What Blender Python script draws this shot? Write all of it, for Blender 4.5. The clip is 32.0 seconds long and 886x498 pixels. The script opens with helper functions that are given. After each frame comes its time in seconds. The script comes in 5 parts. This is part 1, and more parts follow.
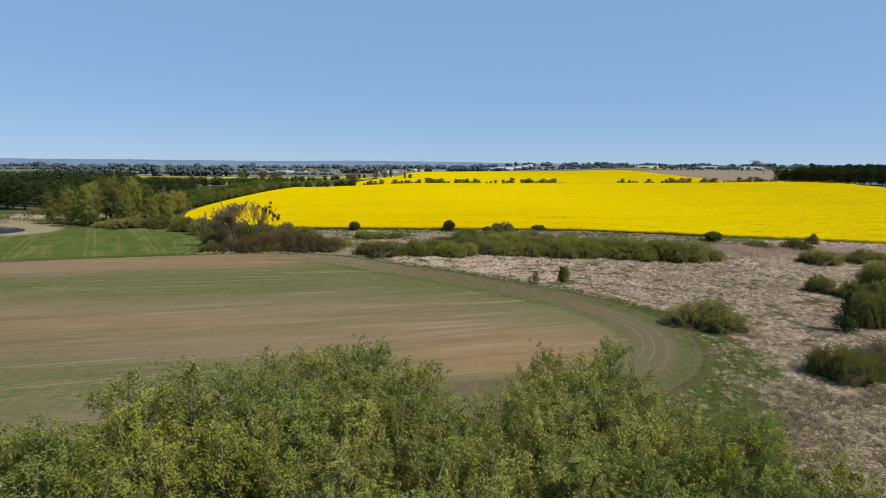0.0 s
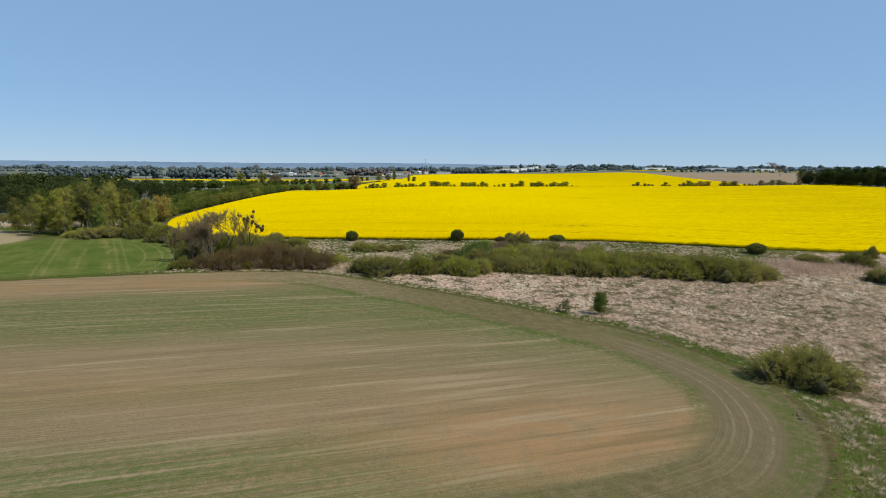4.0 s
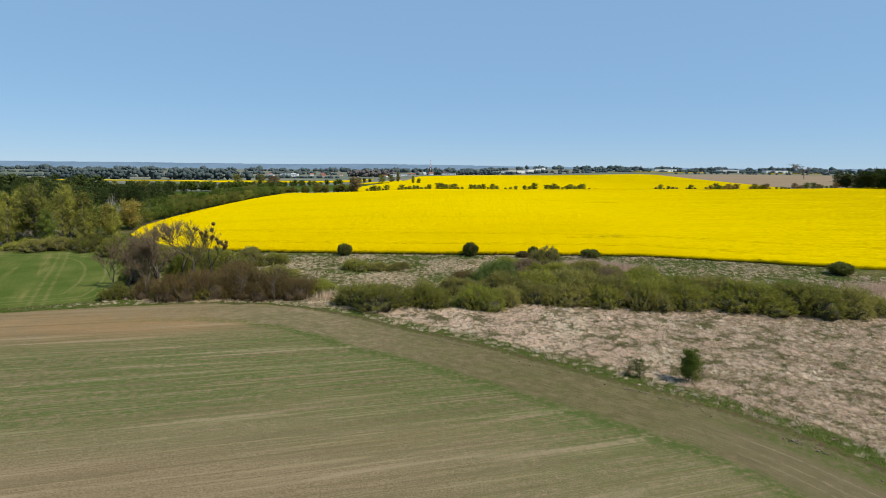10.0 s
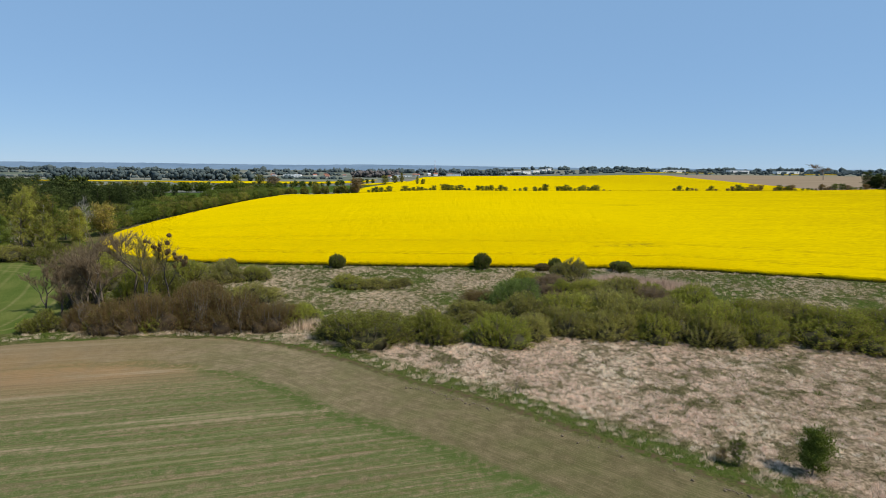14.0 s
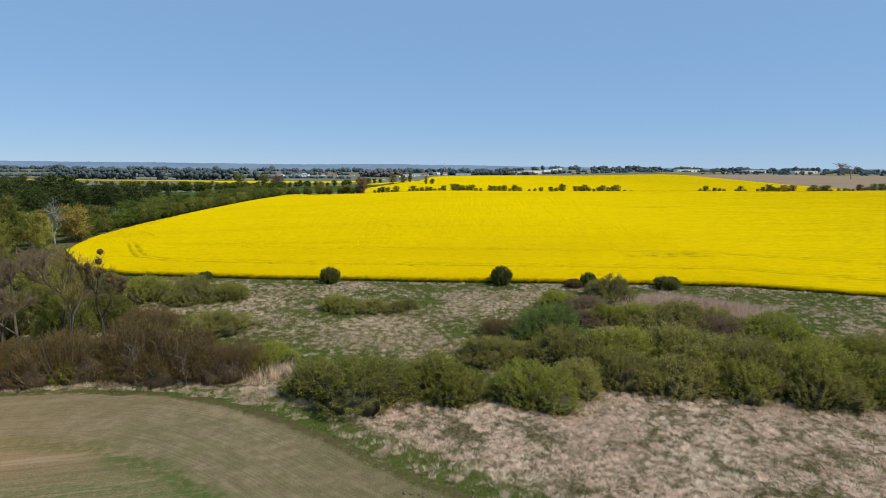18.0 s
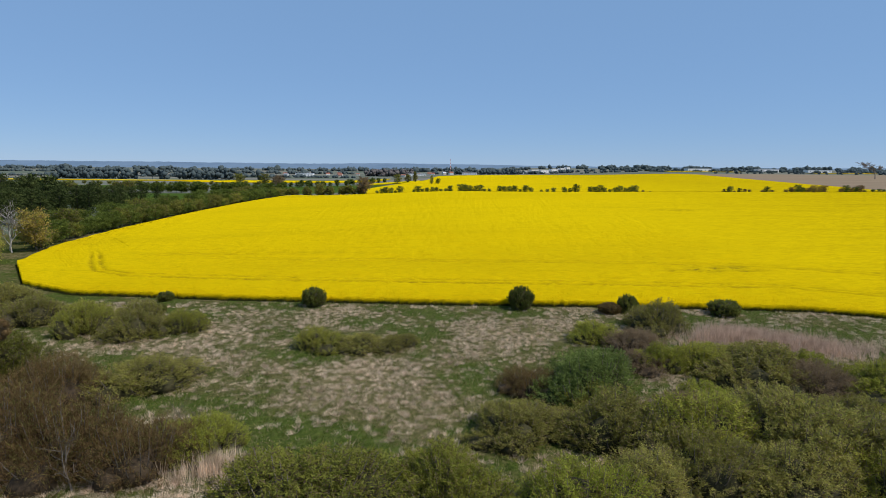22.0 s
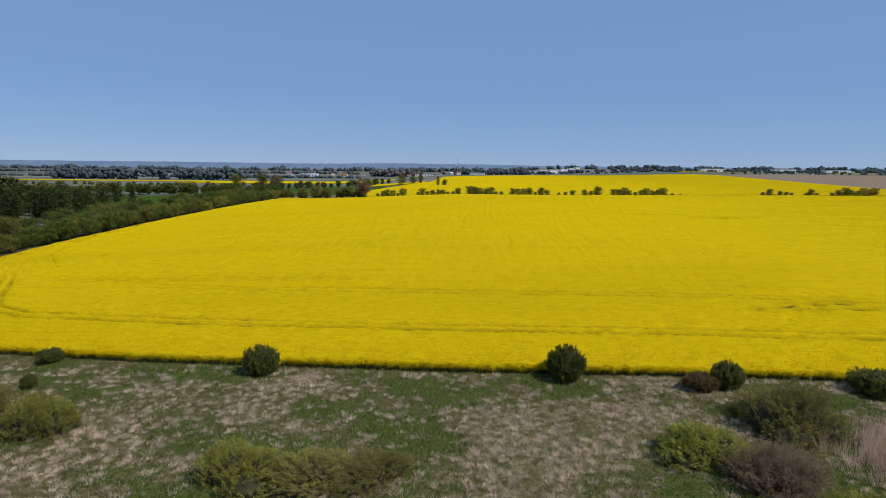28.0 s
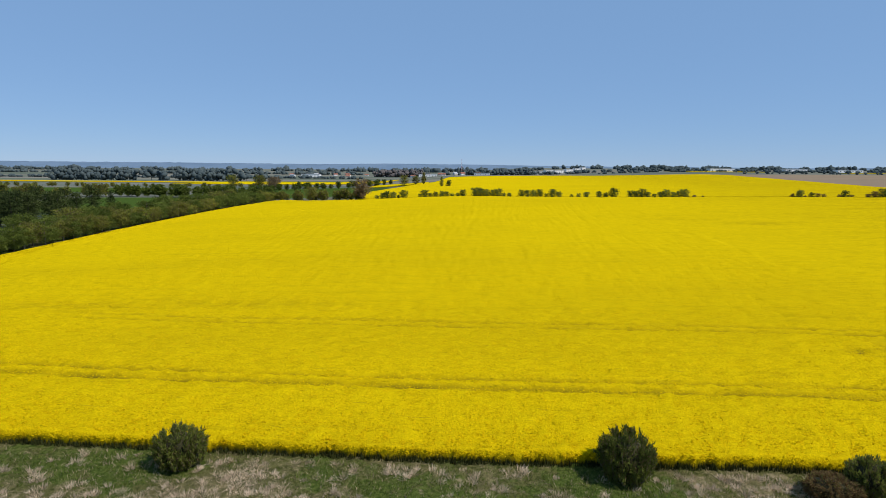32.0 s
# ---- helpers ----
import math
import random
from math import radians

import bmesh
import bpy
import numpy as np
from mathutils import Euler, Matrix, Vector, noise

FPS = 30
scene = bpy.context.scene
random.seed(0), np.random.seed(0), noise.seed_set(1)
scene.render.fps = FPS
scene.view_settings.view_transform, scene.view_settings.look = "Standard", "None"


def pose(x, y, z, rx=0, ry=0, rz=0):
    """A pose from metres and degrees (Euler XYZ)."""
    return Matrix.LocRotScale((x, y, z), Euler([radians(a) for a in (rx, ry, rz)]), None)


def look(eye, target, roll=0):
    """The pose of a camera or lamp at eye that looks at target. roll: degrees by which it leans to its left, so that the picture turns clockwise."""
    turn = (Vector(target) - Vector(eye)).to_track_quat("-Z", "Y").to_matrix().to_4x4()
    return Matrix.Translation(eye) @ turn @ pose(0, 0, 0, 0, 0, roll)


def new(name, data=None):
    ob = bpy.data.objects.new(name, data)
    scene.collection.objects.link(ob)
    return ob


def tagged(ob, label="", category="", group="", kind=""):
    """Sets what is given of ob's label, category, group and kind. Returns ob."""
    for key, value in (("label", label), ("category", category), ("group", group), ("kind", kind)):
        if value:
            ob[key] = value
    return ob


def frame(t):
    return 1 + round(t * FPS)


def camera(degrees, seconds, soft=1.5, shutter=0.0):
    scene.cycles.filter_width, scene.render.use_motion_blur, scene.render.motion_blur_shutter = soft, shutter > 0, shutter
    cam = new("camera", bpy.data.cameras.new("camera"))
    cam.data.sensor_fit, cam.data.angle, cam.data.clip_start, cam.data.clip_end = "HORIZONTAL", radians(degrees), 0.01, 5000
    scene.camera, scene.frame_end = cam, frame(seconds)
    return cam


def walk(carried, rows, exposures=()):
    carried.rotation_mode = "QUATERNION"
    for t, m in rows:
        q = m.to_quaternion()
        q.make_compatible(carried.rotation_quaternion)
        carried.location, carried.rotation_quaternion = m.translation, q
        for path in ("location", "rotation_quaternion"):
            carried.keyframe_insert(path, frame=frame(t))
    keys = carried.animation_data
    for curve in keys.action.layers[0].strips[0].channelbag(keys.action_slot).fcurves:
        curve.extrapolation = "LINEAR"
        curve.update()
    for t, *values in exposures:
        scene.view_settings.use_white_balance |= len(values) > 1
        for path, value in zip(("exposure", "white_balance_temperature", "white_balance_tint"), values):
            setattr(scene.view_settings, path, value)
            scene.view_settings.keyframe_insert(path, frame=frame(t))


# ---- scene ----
cam = camera(76.4, 32.0, 0.55)
PATH = [
    (0, (0.717, -0.801, 23.409), (0.814, 1.174, 23.107), 0.4),
    (3, (0.665, 14.593, 23.639), (0.751, 16.569, 23.342), 0.4),
    (6, (0.533, 29.582, 23.594), (0.609, 31.559, 23.302), 0.4),
    (9, (0.344, 44.026, 23.408), (0.412, 46.003, 23.117), 0.5),
    (11, (0.134, 54.032, 23.222), (0.2, 56.01, 22.932), 0.5),
    (13, (0.18, 63.871, 23.037), (0.238, 65.849, 22.749), 0.5),
    (17, (0.065, 83.69, 22.573), (0.092, 85.669, 22.283), 0.5),
    (19, (0.101, 93.719, 22.438), (0.114, 95.698, 22.148), 0.5),
    (21, (-0.048, 103.092, 22.445), (-0.045, 105.071, 22.153), 0.5),
    (23, (0.111, 112.643, 22.427), (0.105, 114.621, 22.134), 0.5),
    (25, (0.063, 122.474, 22.466), (0.05, 124.452, 22.173), 0.6),
    (28, (-0.11, 137.043, 22.593), (-0.136, 139.021, 22.3), 0.5),
    (30, (-0.21, 146.838, 22.63), (-0.244, 148.816, 22.337), 0.6),
    (32, (-0.195, 156.569, 22.422), (-0.236, 158.547, 22.13), 0.4),
]
walk(cam, [(t, look(eye, target, roll)) for t, eye, target, roll in PATH], ((0, 0.05, 6600, 10), (3, 0.03, 6700, 9), (6, 0.2, 6800, 6), (9, 0.17, 6800, 6), (13, 0.1, 6700, 8), (17, 0.08, 6550, 9), (19, 0.0, 6500, 10), (21, -0.07, 6400, 11),
                                                                        (25, -0.25, 6250, 15), (28, -0.32, 6200, 16), (30, -0.17, 6320, 12), (32, -0.09, 6350, 12)))

# ---- world, sun ----
world = bpy.data.worlds.new("world")
scene.world = world
world.use_nodes = True
wn, wl = world.node_tree.nodes, world.node_tree.links
SUN_TO = Vector((0.55, -0.27, 0.79)).normalized()
sky = wn.new("ShaderNodeTexSky")
sky.sky_type = "NISHITA"
sky.sun_disc = False
sky.sun_elevation = math.asin(SUN_TO.z)
sky.sun_rotation = math.atan2(SUN_TO.x, SUN_TO.y)
sky.altitude, sky.air_density, sky.dust_density, sky.ozone_density = 40, 0.7, 0.0, 3.0
haze = wn.new("ShaderNodeMix")
haze.data_type = "RGBA"
haze.inputs[0].default_value = 0.80
haze.inputs[7].default_value = (1.56, 2.80, 4.68, 1)
wl.new(sky.outputs[0], haze.inputs[6])
wl.new(haze.outputs[2], wn["Background"].inputs[0])
wn["Background"].inputs[1].default_value = 0.14
sun = new("sun", bpy.data.lights.new("sun", "SUN"))
sun.data.energy, sun.data.angle, sun.data.color = 4.4, radians(0.53), (1.0, 0.95, 0.87)
sun.matrix_world = look(SUN_TO * 300, (0, 0, 0))

rng = np.random.default_rng(7)


# ---- material helpers ----
class Nodes:
    """A small wrapper that builds node trees."""

    def __init__(self, name):
        self.mat = bpy.data.materials.new(name)
        self.mat.use_nodes = True
        self.t = self.mat.node_tree
        self.t.nodes.clear()
        self.out = self.t.nodes.new("ShaderNodeOutputMaterial")

    def put(self, sock, v):
        if isinstance(v, bpy.types.NodeSocket):
            self.t.links.new(v, sock)
        elif isinstance(v, tuple) and len(v) == 3 and sock.type == "RGBA":
            sock.default_value = (*v, 1)
        else:
            sock.default_value = v

    def math(self, op, a, b=0.0, c=None, clamp=False):
        n = self.t.nodes.new("ShaderNodeMath")
        n.operation, n.use_clamp = op, clamp
        self.put(n.inputs[0], a), self.put(n.inputs[1], b)
        if c is not None:
            self.put(n.inputs[2], c)
        return n.outputs[0]

    def mix(self, f, a, b):
        n = self.t.nodes.new("ShaderNodeMix")
        n.data_type = "RGBA"
        self.put(n.inputs[0], f), self.put(n.inputs[6], a), self.put(n.inputs[7], b)
        return n.outputs[2]

    def step(self, v, lo, hi):
        n = self.t.nodes.new("ShaderNodeMapRange")
        n.interpolation_type = "SMOOTHSTEP"
        self.put(n.inputs[0], v), self.put(n.inputs[1], lo), self.put(n.inputs[2], hi)
        return n.outputs[0]

    def band(self, v, a, b, soft):
        return self.math("MULTIPLY", self.step(v, a - soft, a + soft), self.math("SUBTRACT", 1.0, self.step(v, b - soft, b + soft)))

    def pos(self, scale=(1, 1, 1), turn=0.0):
        g = self.t.nodes.new("ShaderNodeNewGeometry")
        m = self.t.nodes.new("ShaderNodeMapping")
        m.inputs["Scale"].default_value = scale
        if turn:
            r = self.t.nodes.new("ShaderNodeVectorRotate")
            r.rotation_type = "Z_AXIS"
            r.inputs["Angle"].default_value = turn
            self.t.links.new(g.outputs["Position"], r.inputs[0])
            self.t.links.new(r.outputs[0], m.inputs[0])
        else:
            self.t.links.new(g.outputs["Position"], m.inputs[0])
        return m.outputs[0]

    def noise(self, vec, scale, detail=3.0, rough=0.55):
        n = self.t.nodes.new("ShaderNodeTexNoise")
        self.t.links.new(vec, n.inputs["Vector"])
        n.inputs["Scale"].default_value, n.inputs["Detail"].default_value, n.inputs["Roughness"].default_value = scale, detail, rough
        return n.outputs[0]

    def attr(self, name):
        n = self.t.nodes.new("ShaderNodeAttribute")
        n.attribute_name = name
        return n.outputs["Fac"]

    def island(self):
        return self.t.nodes.new("ShaderNodeNewGeometry").outputs["Random Per Island"]

    def obrand(self):
        return self.t.nodes.new("ShaderNodeObjectInfo").outputs["Random"]

    def bump(self, h, strength, dist):
        n = self.t.nodes.new("ShaderNodeBump")
        n.inputs["Strength"].default_value, n.inputs["Distance"].default_value = strength, dist
        self.t.links.new(h, n.inputs["Height"])
        return n.outputs[0]

    def surface(self, color, rough=0.85, normal=None, metal=0.0, spec=0.25):
        n = self.t.nodes.new("ShaderNodeBsdfPrincipled")
        self.put(n.inputs["Base Color"], color), self.put(n.inputs["Roughness"], rough)
        n.inputs["Metallic"].default_value = metal
        n.inputs["Specular IOR Level"].default_value = spec
        if normal is not None:
            self.t.links.new(normal, n.inputs["Normal"])
        self.t.links.new(n.outputs[0], self.out.inputs[0])
        return self.mat

    def leafy(self, color, through_it=0.35):
        d = self.t.nodes.new("ShaderNodeBsdfDiffuse")
        tr = self.t.nodes.new("ShaderNodeBsdfTranslucent")
        m = self.t.nodes.new("ShaderNodeMixShader")
        self.put(d.inputs[0], color), self.put(tr.inputs[0], color)
        m.inputs[0].default_value = through_it
        self.t.links.new(d.outputs[0], m.inputs[1]), self.t.links.new(tr.outputs[0], m.inputs[2])
        self.t.links.new(m.outputs[0], self.out.inputs[0])
        return self.mat


def leaf_mat(name, dark, light, through_it=0.45, patch=0.6, twig=None):
    """Foliage: two tones by leaf, by clump and by plant, with some bare twigs."""
    k = Nodes(name)
    clump = k.noise(k.pos(), patch, 2.0)
    isl = k.island()
    f = k.math("ADD", k.math("MULTIPLY", isl, 0.36), k.math("MULTIPLY", k.step(clump, 0.3, 0.7), 0.42))
    f = k.math("ADD", f, k.math("MULTIPLY", k.math("SUBTRACT", k.noise(k.pos(), 2.0, 3.0, 0.6), 0.5), 0.55))
    f = k.math("ADD", f, k.math("MULTIPLY", k.math("SUBTRACT", k.obrand(), 0.3), 0.45), clamp=True)
    c = k.mix(f, dark, light)
    if twig:
        pick = k.step(k.math("FRACT", k.math("MULTIPLY", isl, 37.0)), 0.76, 0.80)
        c = k.mix(pick, c, twig)
    return k.leafy(c, through_it)


def tussocks(k, scale):
    """Light and dark tussocks, the same on the ground and on the blades that stand there."""
    return k.step(k.noise(k.pos((1, 1, 0.2)), scale, 3.0, 0.65), 0.40, 0.60)


def straw_mat(name, dark, light, through_it=0.4, scale=1.5, cream=None):
    """Dry blades: the tone changes from tussock to tussock and a little from blade to blade."""
    k = Nodes(name)
    f = k.math("ADD", k.math("MULTIPLY", k.island(), 0.2), k.math("MULTIPLY", tussocks(k, scale), 0.65))
    f = k.math("ADD", f, k.math("MULTIPLY", k.math("SUBTRACT", k.noise(k.pos(), 0.16, 2.0), 0.42), 1.0), clamp=True)
    c = k.mix(f, dark, light)
    if cream:
        c = k.mix(k.math("MULTIPLY", k.step(k.noise(k.pos(), 0.11, 3.0), 0.46, 0.62), f), c, cream)
    return k.leafy(c, through_it)


def plain_mat(name, a, b, scale, rough=0.9, bump=0.3, metal=0.0):
    k = Nodes(name)
    n = k.noise(k.pos(), scale, 4.0)
    fine = k.noise(k.pos(), scale * 7, 3.0)
    f = k.math("ADD", k.math("MULTIPLY", n, 0.7), k.math("MULTIPLY", fine, 0.3))
    return k.surface(k.mix(k.step(f, 0.3, 0.7), a, b), rough, k.bump(fine, bump, 0.02), metal)


TWIG = (0.234, 0.176, 0.084)
LEAF = {
    "dark": leaf_mat("leaf_dark", (0.103, 0.113, 0.020), (0.287, 0.288, 0.055), twig=(0.15, 0.11, 0.06)),
    "green": leaf_mat("leaf_green", (0.156, 0.171, 0.025), (0.466, 0.461, 0.078), twig=(0.22, 0.165, 0.08)),
    "deep": leaf_mat("leaf_deep", (0.085, 0.118, 0.030), (0.235, 0.295, 0.080)),
    "bush": leaf_mat("leaf_bush", (0.071, 0.091, 0.018), (0.230, 0.254, 0.051), twig=(0.14, 0.11, 0.05)),
    "yellow": leaf_mat("leaf_yellow", (0.171, 0.192, 0.024), (0.464, 0.486, 0.074), twig=(0.22, 0.17, 0.07)),
    "grey": leaf_mat("leaf_grey", (0.158, 0.152, 0.035), (0.431, 0.402, 0.100), twig=(0.22, 0.17, 0.09)),
    "brown": leaf_mat("leaf_brown", (0.115, 0.072, 0.032), (0.275, 0.180, 0.080), twig=(0.19, 0.165, 0.05)),
    "purple": leaf_mat("twig_purple", (0.150, 0.106, 0.058), (0.310, 0.228, 0.138)),
    "ochre": leaf_mat("leaf_ochre", (0.207, 0.169, 0.037), (0.441, 0.351, 0.084), twig=TWIG),
    "birch": leaf_mat("leaf_birch", (0.190, 0.198, 0.040), (0.450, 0.440, 0.100), patch=0.35, twig=(0.24, 0.19, 0.08)),
    "ash": leaf_mat("leaf_ash", (0.125, 0.155, 0.034), (0.340, 0.380, 0.095), patch=0.35),
    "pine": leaf_mat("needle_pine", (0.026, 0.040, 0.014), (0.085, 0.105, 0.032), 0.15),
    "hedge": leaf_mat("leaf_hedge", (0.048, 0.070, 0.013), (0.215, 0.260, 0.052)),
    # far tones: the blue-grey haze of distance is mixed into the colour
    "far": leaf_mat("leaf_far_haze", (0.070, 0.094, 0.098), (0.115, 0.142, 0.138), 0.2, 0.05),
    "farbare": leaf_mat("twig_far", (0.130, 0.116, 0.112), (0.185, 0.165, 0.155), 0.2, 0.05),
}
BARK = plain_mat("bark", (0.08, 0.06, 0.045), (0.22, 0.19, 0.155), 3.0)
BARK_GREY = plain_mat("bark_grey", (0.060, 0.045, 0.032), (0.15, 0.118, 0.086), 3.0)
# shrub cores: twig colour with the crown's inner shade put in
SHADED_TWIGS = plain_mat("shaded_twigs", (0.022, 0.020, 0.008), (0.060, 0.054, 0.020), 9.0)
BARK_PALE = plain_mat("bark_pale", (0.30, 0.27, 0.23), (0.55, 0.52, 0.47), 2.0)
# browner shrub core, inner shade again in the colour
SHADED_TWIGS_BROWN = plain_mat("shaded_twigs_brown", (0.028, 0.019, 0.011), (0.070, 0.048, 0.026), 9.0)
BARK_DARK = plain_mat("bark_dark", (0.035, 0.028, 0.022), (0.10, 0.085, 0.07), 3.0)


# ---- mesh helpers ----
def np_mesh(name, V, F, mats, attrs=None, slots=None, smooth=False):
    """A mesh from arrays: V (n, 3), F a list of face arrays (m, 3) or (m, 4)."""
    F = F if isinstance(F, list) else [F]
    F = [f for f in F if len(f)]
    me = bpy.data.meshes.new(name)
    V = np.ascontiguousarray(V, dtype=np.float32)
    me.vertices.add(len(V))
    me.vertices.foreach_set("co", V.ravel())
    loops = np.concatenate([f.ravel() for f in F]).astype(np.int32)
    sizes = np.concatenate([np.full(len(f), f.shape[1], np.int32) for f in F])
    me.loops.add(len(loops))
    me.loops.foreach_set("vertex_index", loops)
    me.polygons.add(len(sizes))
    me.polygons.foreach_set("loop_start", np.concatenate(([0], np.cumsum(sizes)[:-1])).astype(np.int32))
    me.polygons.foreach_set("loop_total", sizes)
    for m in mats if isinstance(mats, (list, tuple)) else [mats]:
        me.materials.append(m)
    if slots is not None:
        me.polygons.foreach_set("material_index", np.asarray(slots, np.int32))
    me.update(calc_edges=True)
    if smooth:
        me.polygons.foreach_set("use_smooth", np.ones(len(sizes), bool))
    for key, val in (attrs or {}).items():
        a = me.attributes.new(key, "FLOAT", "POINT")
        a.data.foreach_set("value", np.ascontiguousarray(val, np.float32))
    return me


def part(name, me, parent, label="", mat=None):
    """One mesh object under a thing or a part."""
    ob = new(name, me)
    ob.parent = parent
    if mat is not None:
        ob.material_slots[0].link = "OBJECT"
        ob.material_slots[0].material = mat
    return tagged(ob, label)


def bm_mesh(name, bm, mat):
    me = bpy.data.meshes.new(name)
    bm.to_mesh(me)
    bm.free()
    for m in mat if isinstance(mat, (list, tuple)) else [mat]:
        me.materials.append(m)
    return me


def join(pieces):
    """Puts (V, F) pieces together; F of one width."""
    Vs, Fs, n = [], [], 0
    for V, F in pieces:
        Vs.append(V), Fs.append(F + n)
        n += len(V)
    return np.concatenate(Vs), np.concatenate(Fs)


def unit(v):
    return v / np.maximum(np.linalg.norm(v, axis=1, keepdims=True), 1e-6)


def blades(P, D, length, width, r, bend=0.0, face=None):
    """Slim triangles at the points P along the directions D."""
    n = len(P)
    D = unit(D)
    turn = unit(r.normal(size=(n, 3)))
    if face is not None:
        turn = turn * 0.55 + unit(face)
    side = unit(np.cross(D, turn))
    L = (np.asarray(length) * np.ones(n))[:, None]
    W = (np.asarray(width) * np.ones(n))[:, None]
    V = np.empty((n, 3, 3))
    V[:, 0], V[:, 1] = P - side * W / 2, P + side * W / 2
    V[:, 2] = P + D * L
    V[:, 2, 2] -= bend * L[:, 0]
    return V.reshape(-1, 3), np.arange(n * 3).reshape(-1, 3)


def tubes(segs, sides=4):
    """Tapered tubes: rows of (p0, p1, r0, r1)."""
    S = np.array([[*a, *b, c, d] for a, b, c, d in segs], float)
    p0, p1, r0, r1 = S[:, :3], S[:, 3:6], S[:, 6], S[:, 7]
    d = unit(p1 - p0)
    ref = np.where(np.abs(d[:, 2:3]) > 0.9, np.array([[1.0, 0, 0]]), np.array([[0, 0, 1.0]]))
    u = unit(np.cross(d, ref))
    v = np.cross(d, u)
    n = len(S)
    V = np.empty((n, 2, sides, 3))
    for i in range(sides):
        a = 2 * math.pi * i / sides
        w = u * math.cos(a) + v * math.sin(a)
        V[:, 0, i], V[:, 1, i] = p0 + w * r0[:, None], p1 + w * r1[:, None]
    base = (np.arange(n) * 2 * sides)[:, None]
    F = [np.concatenate([base + i, base + (i + 1) % sides, base + sides + (i + 1) % sides, base + sides + i], 1) for i in range(sides)]
    return V.reshape(-1, 3), np.concatenate(F)


def ico(center, radius, r, squash=1.0, sub=1, rough=0.15):
    bm = bmesh.new()
    bmesh.ops.create_icosphere(bm, subdivisions=sub, radius=1)
    V = np.array([v.co[:] for v in bm.verts])
    F = np.array([[v.index for v in f.verts] for f in bm.faces])
    bm.free()
    V = V * (1 + r.normal(size=(len(V), 1)) * rough) * radius
    V[:, 2] *= squash
    return V + np.asarray(center), F


# ---- land ----
def sst(a, b, v):
    u = np.clip((v - a) / (b - a), 0, 1)
    return u * u * (3 - 2 * u)


def ground_z(x, y):
    """Height of the land, arrays or numbers."""
    x, y = np.asarray(x, float), np.asarray(y, float)
    m = -0.025 * np.clip(x, -120, 80) * (1 - sst(115, 192, y))
    a = 1.7 + 6.0 * sst(-120, 20, x) + 1.3 * sst(20, 170, x) + 4.5 * sst(170, 420, x)
    u = np.clip((y - 194) / 216, 0, 1)
    rise = 1 - (1 - u) ** 1.3
    drop = 6.5 * (1 - sst(-200, 0, x)) * sst(550, 1150, y) + 9.0 * sst(-200, 0, x) * (1 - sst(250, 500, x)) * sst(900, 1800, y)
    return m + a * rise - drop


def gz(x, y):
    return float(ground_z(x, y))


def sdf(poly, x, y):
    """Signed distance to a closed outline, positive inside."""
    P = np.asarray(poly, float)
    Q = np.roll(P, -1, axis=0)
    best = np.full(x.shape, 1e9)
    inside = np.zeros(x.shape, bool)
    for (ax, ay), (bx, by) in zip(P, Q):
        ex, ey = bx - ax, by - ay
        t = np.clip(((x - ax) * ex + (y - ay) * ey) / (ex * ex + ey * ey + 1e-9), 0, 1)
        best = np.minimum(best, np.hypot(x - ax - t * ex, y - ay - t * ey))
        cross = ((ay > y) != (by > y)) & (x < (bx - ax) * (y - ay) / (by - ay + 1e-12) + ax)
        inside ^= cross
    return np.where(inside, best, -best)


def smooth_line(pts, times=2):
    """Rounds an outline by cutting its corners."""
    P = np.asarray(pts, float)
    for _ in range(times):
        Q = np.roll(P, -1, axis=0)
        P = np.stack([P * 0.75 + Q * 0.25, P * 0.25 + Q * 0.75], 1).reshape(-1, 2)
    return P


STUBBLE = smooth_line([(-260, 35), (-150, 90), (-86, 120), (-72, 127.5), (-52, 136), (-35, 141), (-22, 139.3), (-11, 133.5), (-3.5, 127), (5, 122),
                       (14, 114.6), (21.5, 108.3), (28, 103), (33.5, 97), (37.5, 90), (40, 83), (40.4, 76), (38, 67), (33, 59.5), (27, 54.5),
                       (12, 49), (-20, 44), (-70, 38), (-260, -10)], 1)
GREENFIELD = smooth_line([(-260, 40), (-150, 95), (-86, 125), (-54, 139.5), (-53, 146), (-60, 165), (-72, 186), (-85, 199), (-115, 200), (-126, 188), (-150, 160), (-260, 110)], 1)
REED = smooth_line([(-20, 145), (-17, 141.5), (-4, 133), (10, 124), (24, 112), (34, 102), (43, 90), (47, 76), (46, 66), (40, 54), (28, 40), (40, 5), (130, 10), (190, 110), (175, 158), (112, 176),
                    (96, 162), (86, 148), (60, 147.5), (35, 148), (17, 147), (4, 142), (-10, 138)], 1)
POND = smooth_line([(-175, 172), (-140, 178), (-129, 189), (-136, 203), (-160, 214), (-240, 225), (-260, 190)], 2)
RAPE_SOUTH = np.array([(-103.8, 372), (-103.6, 330), (-102.8, 290), (-100.5, 265), (-98, 247), (-91, 226), (-76, 207.5), (-64, 201.5), (-37, 198.6), (0, 196.7), (32, 196.2),
                       (58, 194.7), (78, 187.5), (98, 180), (146, 166), (200, 152), (300, 125)])
RAPE_NORTH = np.array([(-103.8, 400), (-100, 460), (-96, 468), (-77, 450), (-45, 430), (8, 421), (60, 414), (104, 410), (185, 409), (283, 411), (300, 404)])
RAPE = np.concatenate([RAPE_SOUTH, RAPE_NORTH[::-1]])


def axis(*runs):
    """Rising coordinates: runs of (start, end, step)."""
    return np.unique(np.concatenate([np.arange(a, b, s) for a, b, s in runs]))


